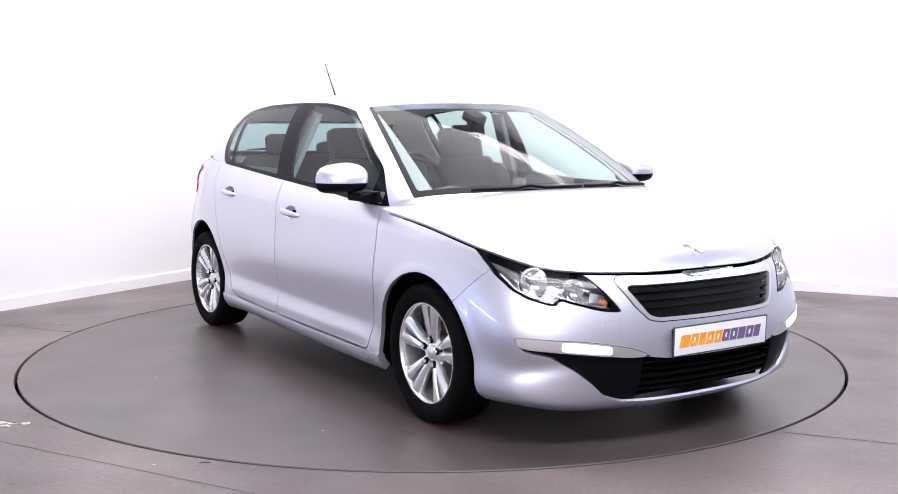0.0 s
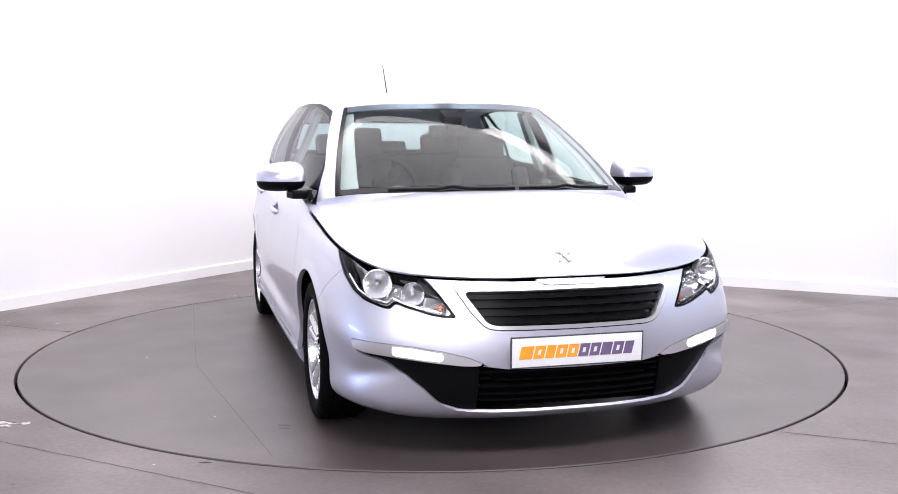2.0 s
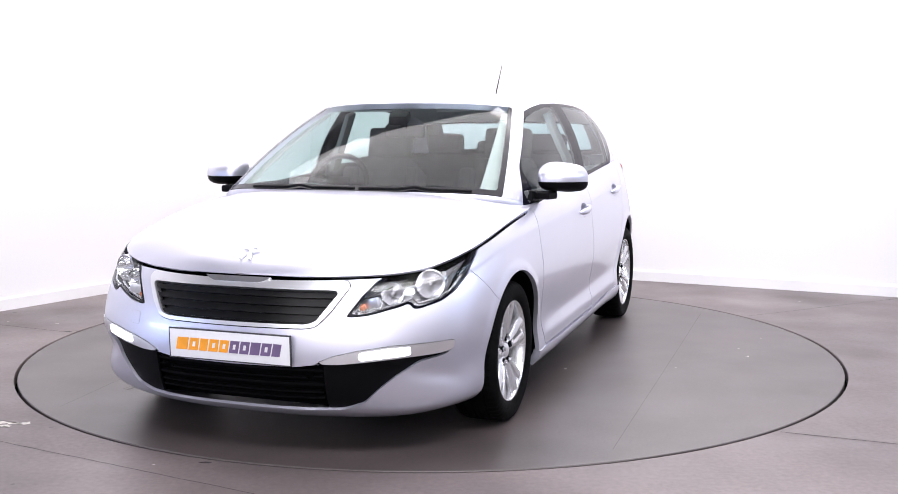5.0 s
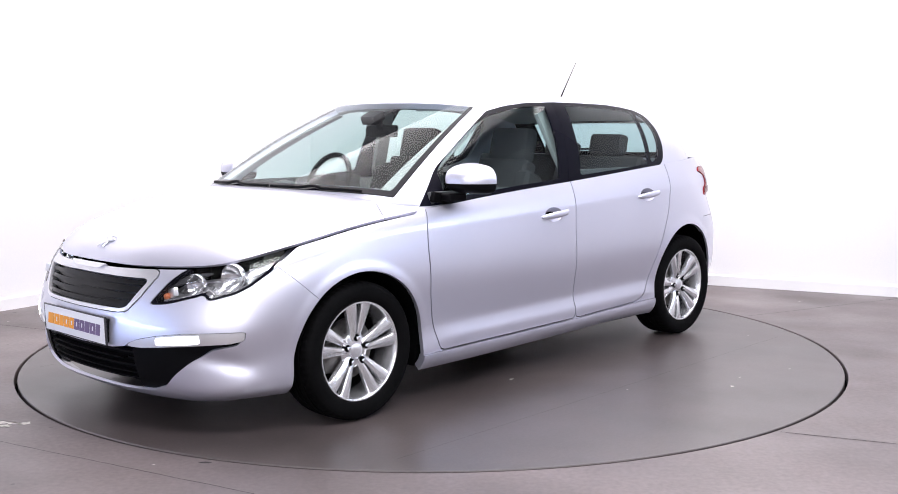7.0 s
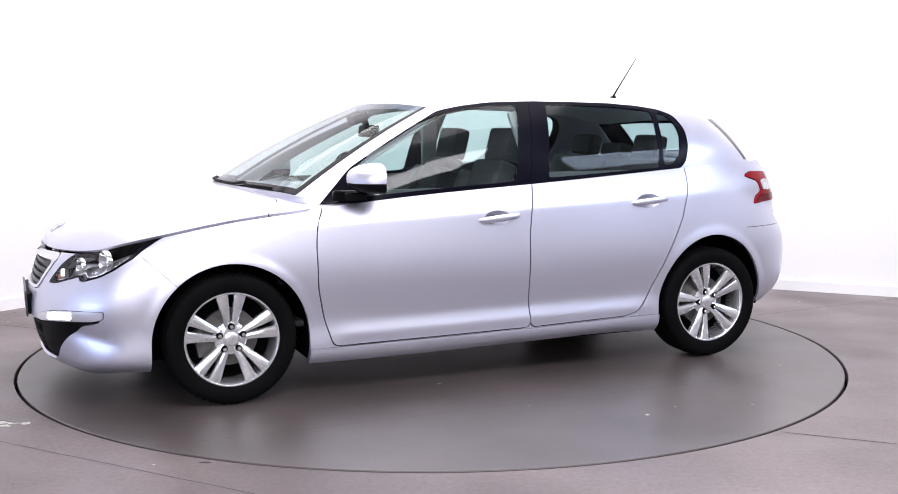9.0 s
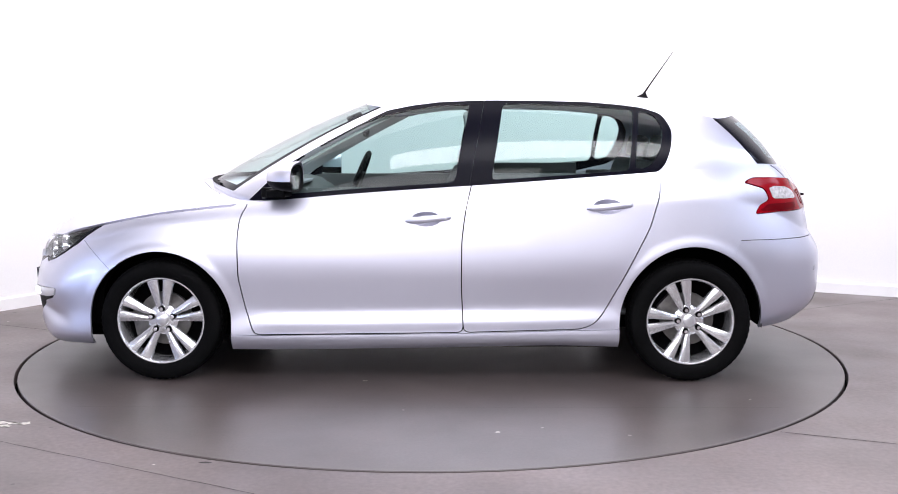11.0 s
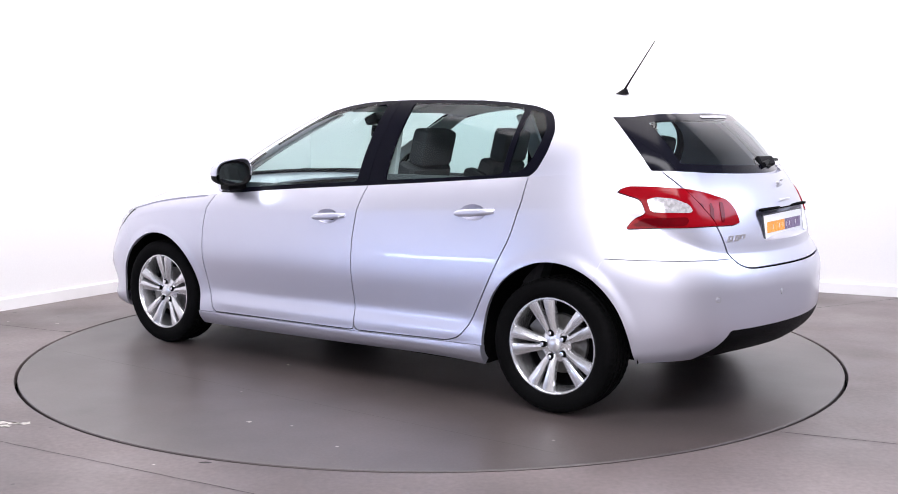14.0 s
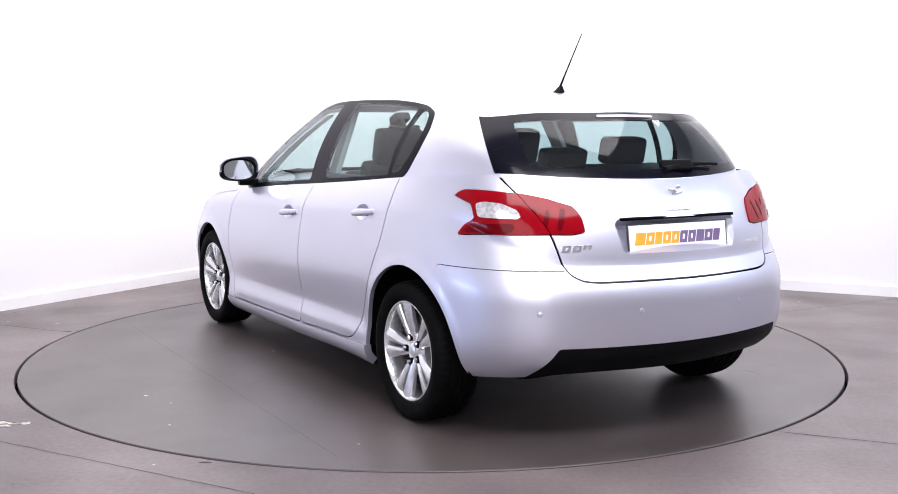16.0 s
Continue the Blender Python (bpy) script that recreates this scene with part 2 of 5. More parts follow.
class Sheet:
    """A surface in polygons: V places, A further coordinates per vertex, F faces."""

    def __init__(self, V, A, F):
        self.V, self.A, self.F = np.asarray(V, float), np.asarray(A, float), F

    def keep(self, values):
        """The part where the values given at the vertices are positive, cut clean along zero."""
        V, A, F, made, cut = list(self.V), list(self.A), [], {}, values
        for f in self.F:
            s = [cut[i] > 0 for i in f]
            if all(s):
                F.append(f)
            elif any(s):
                out = []
                for i, j in zip(f, f[1:] + f[:1]):
                    if cut[i] > 0:
                        out.append(i)
                    if (cut[i] > 0) != (cut[j] > 0):
                        key = (min(i, j), max(i, j))
                        if key not in made:
                            t = cut[key[0]] / (cut[key[0]] - cut[key[1]])
                            made[key] = len(V)
                            V.append(self.V[key[0]] * (1 - t) + self.V[key[1]] * t)
                            A.append(self.A[key[0]] * (1 - t) + self.A[key[1]] * t)
                        out.append(made[key])
                if len(out) > 2:
                    F.append(tuple(out))
        used = sorted({i for f in F for i in f})
        index = {u: k for k, u in enumerate(used)}
        return Sheet(np.array([V[i] for i in used]).reshape(-1, 3), np.array([A[i] for i in used]).reshape(len(used), self.A.shape[1]),
                     [tuple(index[i] for i in f) for f in F])

    def split(self, rule, gap=0.0016):
        v = rule(self)
        return self.keep(v - gap), self.keep(-v - gap)

    def normals(self):
        if self.A.shape[1] > 3:
            N = self.A[:, -3:].copy()
        else:
            N = np.zeros_like(self.V)
            for f in self.F:
                q = self.V[list(f)]
                n = np.cross(q[1] - q[0], q[2] - q[0]) if len(f) == 3 else np.cross(q[2] - q[0], q[3] - q[1])
                N[list(f)] += n
        return N / np.maximum(np.linalg.norm(N, axis=1), 1e-12)[:, None]

    def finished(self):
        """The same sheet, which keeps its smooth normals through every cut."""
        N = self.normals()
        N[:, 1] = np.where(np.abs(self.V[:, 1]) < 1e-6, 0.0, N[:, 1])
        return Sheet(self.V, np.hstack([self.A, N]), self.F)

    def fresh(self):
        """The same sheet without kept normals."""
        return Sheet(self.V, self.A[:, :1], self.F)

    def offset(self, d):
        out = self.V + self.normals() * d
        out[:, 1] = np.where(np.abs(self.V[:, 1]) < 1e-6, 0.0, out[:, 1])
        return Sheet(out, self.A, self.F)

    def mirrored(self):
        A = self.A.copy()
        if A.shape[1] > 3:
            A[:, -2] *= -1
        return Sheet(self.V * np.array([1, -1, 1]), A, [f[::-1] for f in self.F])

    def whole(self):
        """Both halves in one, welded on the middle."""
        n, other = len(self.V), self.mirrored()
        mid = {i: i for i in range(n) if abs(self.V[i][1]) < 1e-6}
        index = [mid.get(i, n + i) for i in range(n)]
        V, F = np.vstack([self.V, other.V]), self.F + [tuple(index[i] for i in f) for f in other.F]
        return Sheet(V, np.vstack([self.A, other.A]), F)

    def both(self, other):
        n = len(self.V)
        return Sheet(np.vstack([self.V, other.V]), np.vstack([self.A[:, :1], other.A[:, :1]]), self.F + [tuple(i + n for i in f) for f in other.F])


def sheet_part(name, sheet, mat, parent, label="", thick=0.012):
    """A panel: the sheet, its back and a crisp rim between them, shaded by the sheet's own smooth normals."""
    used = sorted({i for f in sheet.F for i in f})
    index = {u: k for k, u in enumerate(used)}
    F = [tuple(index[i] for i in f) for f in sheet.F]
    V, N = sheet.V[used], sheet.normals()[used]
    verts, norms, faces = list(V), list(N), list(F)
    if thick:
        back = V - N * thick
        back[:, 1] = np.where(np.abs(V[:, 1]) < 1e-6, 0.0, back[:, 1])
        n = len(V)
        verts += list(back)
        norms += list(-N)
        faces += [tuple(i + n for i in f[::-1]) for f in F]
        edges = {(i, j) for f in F for i, j in zip(f, f[1:] + f[:1])}
        for i, j in edges:
            if (j, i) not in edges and np.linalg.norm(V[i] - V[j]) > 1e-7:
                k = len(verts)
                quad = [V[j], V[i], back[i], back[j]]
                out = np.cross(quad[1] - quad[0], quad[2] - quad[0])
                out = out / max(np.linalg.norm(out), 1e-12)
                verts += quad
                norms += [out] * 4
                faces.append((k, k + 1, k + 2, k + 3))
    me = mesh_of(name, verts, faces, mat, True, 180)
    if len(me.vertices) == len(verts):
        me.normals_split_custom_set_from_vertices([tuple(map(float, q)) for q in norms])
    ob = new(name, me)
    ob.parent = parent
    if label:
        ob["label"] = label
    return ob


def side(outline, r=0.02):
    poly = rounded(outline, r) if r else np.array(outline)
    return lambda s: inside(poly, s.V[:, [0, 2]])


def facing(outline, low, high, r=0.02):
    """Inside an outline seen from the front or back, (y, z), between two x."""
    poly = rounded(outline, r) if r else np.array(outline)
    return lambda s: np.minimum(inside(poly, s.V[:, [1, 2]]), np.minimum(s.V[:, 0] - low, high - s.V[:, 0]))


def along(outline, r=0.02):
    """Inside an outline on the unrolled flank: (way round the car, height)."""
    poly = rounded(outline, r) if r else np.array(outline)
    return lambda s: inside(poly, np.stack([s.A[:, 0], s.V[:, 2]], 1))


# ---- the room ----
def wall(name, a, b, height, thick=0.2, mat=None, label=""):
    """An upright wall from a to b on the floor, its face on the line, its thickness to the left of the way."""
    a, b = Vector((*a, 0)), Vector((*b, 0))
    d = (b - a).normalized()
    n = Vector((-d.y, d.x, 0))
    c = [a, b, b + n * thick, a + n * thick]
    verts = [tuple(q + Vector((0, 0, z))) for z in (-0.05, height) for q in c]
    ob = part(name, (verts, [(3, 2, 1, 0), (4, 5, 6, 7), (0, 1, 5, 4), (1, 2, 6, 5), (2, 3, 7, 6), (3, 0, 4, 7)]), mat or WALL_PAINT, smooth=False)
    return tagged(ob, label or "plain white painted studio wall", "wall", kind="structure")


def skirting(name, a, b):
    a, b = Vector((*a, 0)), Vector((*b, 0))
    d = (b - a).normalized()
    n = Vector((d.y, -d.x, 0))
    section = [(0.0, 0.0), (0.018, 0.0), (0.018, 0.078), (0.012, 0.088), (0.0, 0.09)]
    verts = [tuple(q + n * (o + 0.002) + Vector((0, 0, z))) for q in (a, b) for o, z in section]
    faces = [(i, (i + 1) % 5, 5 + (i + 1) % 5, 5 + i) for i in range(5)] + [(4, 3, 2, 1, 0), (5, 6, 7, 8, 9)]
    return tagged(part(name, (verts, faces), SKIRTING, smooth=False), "low white painted skirting board along the wall", "skirting", kind="structure")


CORNER = (-1.16, 3.99)
LEFT_END, RIGHT_END = (-6.6, -4.42), (7.2, -0.21)
BACK_LEFT, BACK_RIGHT = (-5.0, -8.5), (6.5, -8.5)
wall("wall_west", LEFT_END, CORNER, 4.2)
wall("wall_north", CORNER, RIGHT_END, 4.2)
# Unseen walls, added to close the room and throw light back at the paint.
wall("unseen_wall_east", RIGHT_END, BACK_RIGHT, 4.2)
wall("unseen_wall_south", BACK_RIGHT, BACK_LEFT, 4.2)
wall("unseen_wall_southwest", BACK_LEFT, LEFT_END, 4.2)
skirting("baseboard_1", LEFT_END, (CORNER[0] - 0.012, CORNER[1] - 0.02))
skirting("baseboard_2", (CORNER[0] + 0.02, CORNER[1] - 0.012), RIGHT_END)
RING = 2.241


def floor_with_pit():
    """The studio floor, a sheet with a round opening for the turntable and a rim down into it."""
    n, verts, faces = 128, [], []
    for r, z in ((RING + 0.009, -0.06), (RING + 0.009, -0.003), (RING + 0.012, 0.0), (3.2, 0.0), (12.0, 0.0)):
        for i in range(n):
            w = 2 * math.pi * i / n
            verts.append((r * math.cos(w), r * math.sin(w), z))
    for k in range(4):
        for i in range(n):
            j = (i + 1) % n
            faces.append((k * n + i, (k + 1) * n + i, (k + 1) * n + j, k * n + j))
    return verts, faces


tagged(part("floor", floor_with_pit(), FLOOR, sharp=30), "sealed grey concrete floor with faint stains", "floor", kind="structure")
pit = part("floor_pit", lathe([(0.001, -0.07), (RING + 0.05, -0.07)], 96, "Z"), VOID)
tagged(pit, "dark gap round the turntable", "floor", kind="structure")
roof_verts = [(-9, -9, 4.2), (9, -9, 4.2), (9, 6, 4.2), (-9, 6, 4.2), (-9, -9, 4.4), (9, -9, 4.4), (9, 6, 4.4), (-9, 6, 4.4)]
tagged(part("ceiling", (roof_verts, [(3, 2, 1, 0), (4, 5, 6, 7), (0, 1, 5, 4), (1, 2, 6, 5), (2, 3, 7, 6), (3, 0, 4, 7)]), CEILING, smooth=False),
       "plain grey studio ceiling", "ceiling", kind="structure")


# ---- the turntable ----
turntable = tagged(new("turntable"), "round grey car turntable set flush in the floor", "turntable")
part("deck", lathe([(0.0005, -0.05), (RING - 0.012, -0.05), (RING - 0.007, -0.04), (RING - 0.007, -0.003), (RING - 0.011, 0.0), (0.0005, 0.0)][::-1], 160, "Z"),
     DECK, turntable, sharp=30)


# ---- the car: x ahead, y to its left, z up, on the middle of its wheelbase ----
car = tagged(new("car"), "silver five-door hatchback car parked on the turntable", "car")
HUB_X, HUB_Z = 1.31, 0.300

# Plan of the widest line, from the middle of the nose round the left flank to the middle of the tail.
PLAN_X = [2.150, 2.132, 2.065, 1.965, 1.862, 1.66, 1.31, 0.88, 0.30, -0.25, -0.80, -1.31, -1.64, -1.85, -1.975, -2.07, -2.125, -2.14]
PLAN_Y = [0.0, 0.275, 0.512, 0.695, 0.80, 0.870, 0.901, 0.904, 0.904, 0.903, 0.901, 0.894, 0.850, 0.768, 0.661, 0.45, 0.20, 0.0]
# Heights of the feature lines at those stations, and how far each lies inside the plan.
Z0 = [.143, .143, .144, .152, .168, .175, .17, .165, .17, .18, .185, .19, .25, .27, .28, .29, .29, .29]
D0 = [.13, .13, .12, .10, .08, .06, .05, .045, .045, .045, .045, .05, .06, .08, .10, .10, .10, .10]
Z1 = [.196, .196, .197, .206, .222, .232, .235, .235, .24, .245, .25, .26, .31, .33, .34, .35, .35, .35]
D1 = [.045, .045, .045, .032, .020, .012, .008, .006, .004, .004, .005, .008, .02, .03, .035, .03, .03, .03]
Z2 = [.31, .31, .31, .32, .33, .35, .36, .36, .36, .37, .38, .39, .41, .42, .43, .43, .43, .43]
D2 = [.008, .008, .010, .020, .020, .008, .012, .018, .020, .020, .018, .008, .004, .004, .004, .004, .004, .004]
Z3 = [.42, .42, .42, .43, .44, .48, .53, .53, .53, .53, .54, .55, .54, .54, .54, .54, .54, .54]
D3 = [0, 0, 0, 0, 0, 0, 0, 0, 0, 0, 0, 0, 0, 0, 0, 0, 0, 0]
Z4 = [.53, .53, .535, .545, .56, .61, .66, .67, .68, .69, .70, .70, .68, .65, .635, .63, .63, .63]
D4 = [.018, .018, .022, .022, .020, .012, .006, .004, .004, .004, .004, .004, .006, .008, .008, .008, .008, .008]
Z5 = [.62, .62, .625, .635, .655, .70, .77, .80, .825, .85, .875, .90, .88, .80, .745, .725, .72, .72]
D5 = [.046, .046, .055, .058, .056, .042, .030, .026, .024, .022, .026, .030, .050, .055, .060, .062, .062, .062]
Z6 = [.693, .693, .696, .708, .730, .772, .838, .885, .935, .972, 1.012, 1.050, 1.066, 1.070, 1.066, 1.056, 1.046, 1.042]
D6 = [.085, .088, .105, .108, .100, .080, .070, .074, .080, .082, .084, .088, .115, .145, .200, .195, .190, .190]

plan = np.stack([PLAN_X, PLAN_Y], 1)
chord = np.concatenate([[0], np.cumsum(np.linalg.norm(np.diff(plan, axis=0), axis=1))])
ROUND, UP = 400, 66
way = np.linspace(0, chord[-1], ROUND)
# Mirrored ends keep the plan square to the middle plane.
ext = lambda q, sign: np.concatenate([sign * q[2:0:-1], q, sign * q[-2:-4:-1]])
chord_ext = np.concatenate([-chord[2:0:-1], chord, 2 * chord[-1] - chord[-2:-4:-1]])
px = spline(chord_ext, ext(plan[:, 0], 1), way)
py = spline(chord_ext, ext(plan[:, 1], -1), way)
tx, ty = np.gradient(px), np.gradient(py)
tl = np.hypot(tx, ty)
nx, ny = ty / tl, -tx / tl          # to the outside
ny[0] = ny[-1] = 0.0
rings = []
for zs, ds in ((Z0, D0), (Z1, D1), (Z2, D2), (Z3, D3), (Z4, D4), (Z5, D5), (Z6, D6)):
    z = spline(chord_ext, ext(np.array(zs), 1), way)
    d = spline(chord_ext, ext(np.array(ds), 1), way)
    ring = np.stack([px - nx * d, py - ny * d, z], 1)
    ring[0, 1] = ring[-1, 1] = 0
    rings.append(ring)
rings = np.array(rings)
# Smooth up to the shoulder crease; a flatter band with a slight swell above it.
below = spline(np.arange(6), rings[:6], np.linspace(0, 5, UP - 13))
rise = np.linspace(0, 1, 14)[1:, None, None]
swell = np.stack([nx, ny, 0 * nx], 1)[None] * (0.006 + 0.022 * np.clip((-px - 1.5) / 0.3, 0, 1))[None, :, None]
above = rings[5][None] * (1 - rise) + rings[6][None] * rise + swell * (4 * rise * (1 - rise))
lower = np.concatenate([below, above])      # (UP, ROUND, 3)
lower[:, 0, 1] = lower[:, -1, 1] = 0.0
lower[:, 1:-1, 1] = np.maximum(lower[:, 1:-1, 1], 1e-4)
# Pressings: a crease low on the doors, a lip round each wheel arch, a hollow in each cheek of the front bumper.
LX, LZ = lower[:, :, 0], lower[:, :, 2]
ramp = lambda q, a, b: np.clip((q - a) / (b - a), 0, 1) ** 2 * (3 - 2 * np.clip((q - a) / (b - a), 0, 1))
crease_z = LZ - 0.012 * (0.4 - LX)
press = np.interp(crease_z, [0.225, 0.25, 0.292, 0.303, 0.36, 0.42], [0.0, -0.004, 0.005, 0.005, -0.003, 0.0]) * ramp(LX, -1.02, -0.80) * ramp(-LX, -0.95, -0.70)
for cx, rx, rz, cz in ((HUB_X, 0.354, 0.357, 0.295), (-HUB_X - 0.005, 0.358, 0.392, 0.285)):
    away = (np.hypot((LX - cx) / rx, np.maximum(LZ - cz, 0) / rz) - 1) * rx
    press += 0.006 * (1 - ramp(away, 0.010, 0.05)) * (lower[:, :, 1] > 0.45) * ramp(LZ, 0.30, 0.45)
cheek = np.exp(-((LZ - 0.325 - 0.30 * (LX - 1.88)) / 0.036) ** 2) * ramp(LX, 1.76, 1.90) * ramp(-LX, -2.05, -1.95)
press -= 0.011 * cheek
lower[:, :, 0] += nx[None] * press
lower[:, :, 1] += ny[None] * press
belt = lower[-1]


def grid_sheet(P, A):
    """A sheet from a grid of places; the faces look outwards."""
    r, c = P.shape[:2]
    F = [(i * c + j, (i + 1) * c + j, (i + 1) * c + j + 1, i * c + j + 1) for i in range(r - 1) for j in range(c - 1)]
    return Sheet(P.reshape(-1, 3), A.reshape(-1, A.shape[-1]), F)


flank = grid_sheet(lower[:, ::1], np.broadcast_to(way[None, :, None], lower.shape[:2] + (1,)).copy())
if flank.normals()[len(flank.V) // 2][1] < 0:
    flank.F = [f[::-1] for f in flank.F]
flank = flank.finished()

# ---- hood and fender tops: a crowned sheet inside the upper line ----
edge_side = belt[(belt[:, 0] > 0.5) & (way < 2.6)]
edge_y = lambda x: np.interp(x, edge_side[::-1, 0], edge_side[::-1, 1])
edge_z = lambda x: np.interp(x, edge_side[::-1, 0], edge_side[::-1, 2])
HOOD_X, HOOD_Z = [0.70, 0.95, 1.10, 1.25, 1.38, 1.52, 1.70, 1.87, 1.987, 2.03, 2.068], [0.955, 0.962, 0.967, 0.965, 0.949, 0.921, 0.875, 0.819, 0.764, 0.736, 0.694]


def hood_z(x, y):
    mid = spline(HOOD_X, HOOD_Z, np.atleast_1d(x))
    ye, ze = edge_y(x), edge_z(x)
    return mid - (mid - ze) * np.clip(np.abs(y) / np.maximum(ye, 0.02), 0, 1) ** 3.3


xs = np.linspace(0.70, 2.0649, 96)
frac = np.linspace(0, 1, 60)
HX = np.repeat(xs[:, None], 60, 1)
HY = (edge_y(xs) - 0.002)[:, None] * frac[None, :]
HZ = hood_z(HX.ravel(), HY.ravel()).reshape(HX.shape)
hood_all = grid_sheet(np.stack([HX, HY, HZ], 2), HX[:, :, None])
if hood_all.normals()[len(hood_all.V) // 2][2] < 0:
    hood_all.F = [f[::-1] for f in hood_all.F]
hood_all = hood_all.finished()
HOOD_BACK = lambda s: s.V[:, 0] - np.interp(s.V[:, 1], [0, 0.3, 0.55, 0.66, 0.70, 0.80, 0.9], [1.245, 1.215, 1.12, 1.05, 1.055, 1.115, 1.15])
left = {}
left["hood"], left["cowl"] = hood_all.split(HOOD_BACK, 0.002)

# ---- greenhouse: from the belt up to the roof edge ----
GX0 = [1.20, 1.16, 1.06, 0.955, 0.80, 0.30, -0.25, -0.80, -1.20, -1.50, -1.69, -1.81, -1.90, -1.935]
GY0 = [0.0, 0.34, 0.60, 0.742, 0.812, 0.816, 0.816, 0.811, 0.796, 0.745, 0.655, 0.50, 0.25, 0.0]
GZ0 = [0.960, 0.958, 0.948, 0.925, 0.888, 0.935, 0.972, 1.012, 1.042, 1.060, 1.068, 1.058, 1.046, 1.042]
GX1 = [0.345, 0.325, 0.265, 0.175, 0.06, -0.06, -0.30, -0.80, -1.12, -1.33, -1.46, -1.575, -1.635, -1.655]
GY1 = [0.0, 0.30, 0.49, 0.580, 0.604, 0.615, 0.628, 0.628, 0.622, 0.612, 0.596, 0.46, 0.23, 0.0]
GZ1 = [1.385, 1.381, 1.368, 1.360, 1.372, 1.385, 1.400, 1.392, 1.366, 1.335, 1.305, 1.316, 1.322, 1.325]
bulge = [0.035, 0.035, 0.035, 0.028, 0.028, 0.036, 0.036, 0.034, 0.03, 0.02, 0.015, 0.02, 0.02, 0.02]
g0, g1 = np.stack([GX0, GY0, GZ0], 1), np.stack([GX1, GY1, GZ1], 1)
gc = np.concatenate([[0], np.cumsum(np.linalg.norm(np.diff((g0 + g1) / 2, axis=0), axis=1))])
gc_ext = np.concatenate([-gc[2:0:-1], gc, 2 * gc[-1] - gc[-2:-4:-1]])
gway = np.linspace(0, gc[-1], 330)


def round_line(g):
    out = np.stack([spline(gc_ext, ext(g[:, 0], 1), gway), spline(gc_ext, ext(g[:, 1], -1), gway), spline(gc_ext, ext(g[:, 2], 1), gway)], 1)
    out[0, 1] = out[-1, 1] = 0
    return out


low, top = round_line(g0), round_line(g1)
gb = spline(gc_ext, ext(np.array(bulge), 1), gway)
gt = np.gradient((low + top)[:, :2] / 2, axis=0)
gn = np.stack([gt[:, 1], -gt[:, 0]], 1) / np.linalg.norm(gt, axis=1)[:, None]
up = np.linspace(0, 1, 46)
GP = low[None] * (1 - up)[:, None, None] + top[None] * up[:, None, None]
arc = (4 * up * (1 - up))[:, None] * gb[None]
GP[:, :, :2] += gn[None] * arc[:, :, None] * 0.85
GP[:, :, 2] += arc * 0.35
GP[:, 0, 1] = GP[:, -1, 1] = 0
GA = np.stack([np.broadcast_to(gway[None], GP.shape[:2]), np.broadcast_to(up[:, None], GP.shape[:2])], 2)
# A skirt carries the pillars down behind the hood and the belt.
skirt = GP[:1] - np.array([0, 0, 1.0]) * np.array([0.075, 0.05, 0.025])[:, None, None]
skirt[:, :, :2] -= gn[None] * np.array([0.006, 0.004, 0.002])[:, None, None]
skirt[:, 0, 1] = skirt[:, -1, 1] = 0
GP = np.concatenate([skirt, GP])
GA = np.concatenate([np.stack([np.broadcast_to(gway[None], (3, len(gway))), np.broadcast_to(np.array([-0.1, -0.07, -0.03])[:, None], (3, len(gway)))], 2), GA])
house = grid_sheet(GP, GA)
if house.normals()[len(house.V) // 2][1] < 0:
    house.F = [f[::-1] for f in house.F]
house = house.finished()
# Behind the doors the flank runs into the rear pillar without an edge: both share their normals there.
seam_f = flank.A[:, -3:].reshape(UP, ROUND, 3)
seam_h = house.A[:, -3:].reshape(49, 330, 3)
behind = lambda x: ramp(-x, 1.04, 1.45) * ramp(x, -1.80, -1.66)


def near_x(line_x, x, first):
    """Index of the point of a line with that x, on the flank only."""
    return first + np.argmin(np.abs(line_x[first:, None] - x[None, :]), axis=0)


to_house = near_x(low[:, 0], belt[:, 0], 120)
to_flank = near_x(belt[:, 0], low[:, 0], 150)
mean_f = seam_f[-1] + 2 * seam_h[3][to_house]
mean_h = 2 * seam_h[3] + seam_f[-1][to_flank]
fade_f = (ramp(belt[None, :, 2] - LZ, 0.16, 0.0) * behind(belt[:, 0])[None])[:, :, None]
fade_h = (ramp(GA[:, :, 1], 0.42, 0.0) * behind(low[:, 0])[None])[:, :, None]
flank.A[:, -3:] = (seam_f * (1 - fade_f) + mean_f[None] / np.linalg.norm(mean_f, axis=1)[None, :, None] * fade_f).reshape(-1, 3)
house.A[:, -3:] = (seam_h * (1 - fade_h) + mean_h[None] / np.linalg.norm(mean_h, axis=1)[None, :, None] * fade_h).reshape(-1, 3)

# Wheel arches
def arch(s):
    def ell(cx, rx, rz, cz):
        u, w = (s.V[:, 0] - cx) / rx, (s.V[:, 2] - cz) / rz
        e = (np.abs(u) ** 2 + np.abs(w) ** 2) ** 0.5 - 1
        return np.where(s.V[:, 1] > 0.45, np.where(w > 0, e, np.abs(u) - 1) * rx, 0.5)
    return np.minimum(ell(HUB_X, 0.354, 0.357, 0.295), ell(-HUB_X - 0.005, 0.358, 0.392, 0.285))


flank_open = flank.keep(arch(flank))
# The shut line below the hood's edge
ahead = np.clip((flank_open.V[:, 0] - 0.90) / 0.05, 0, 1)
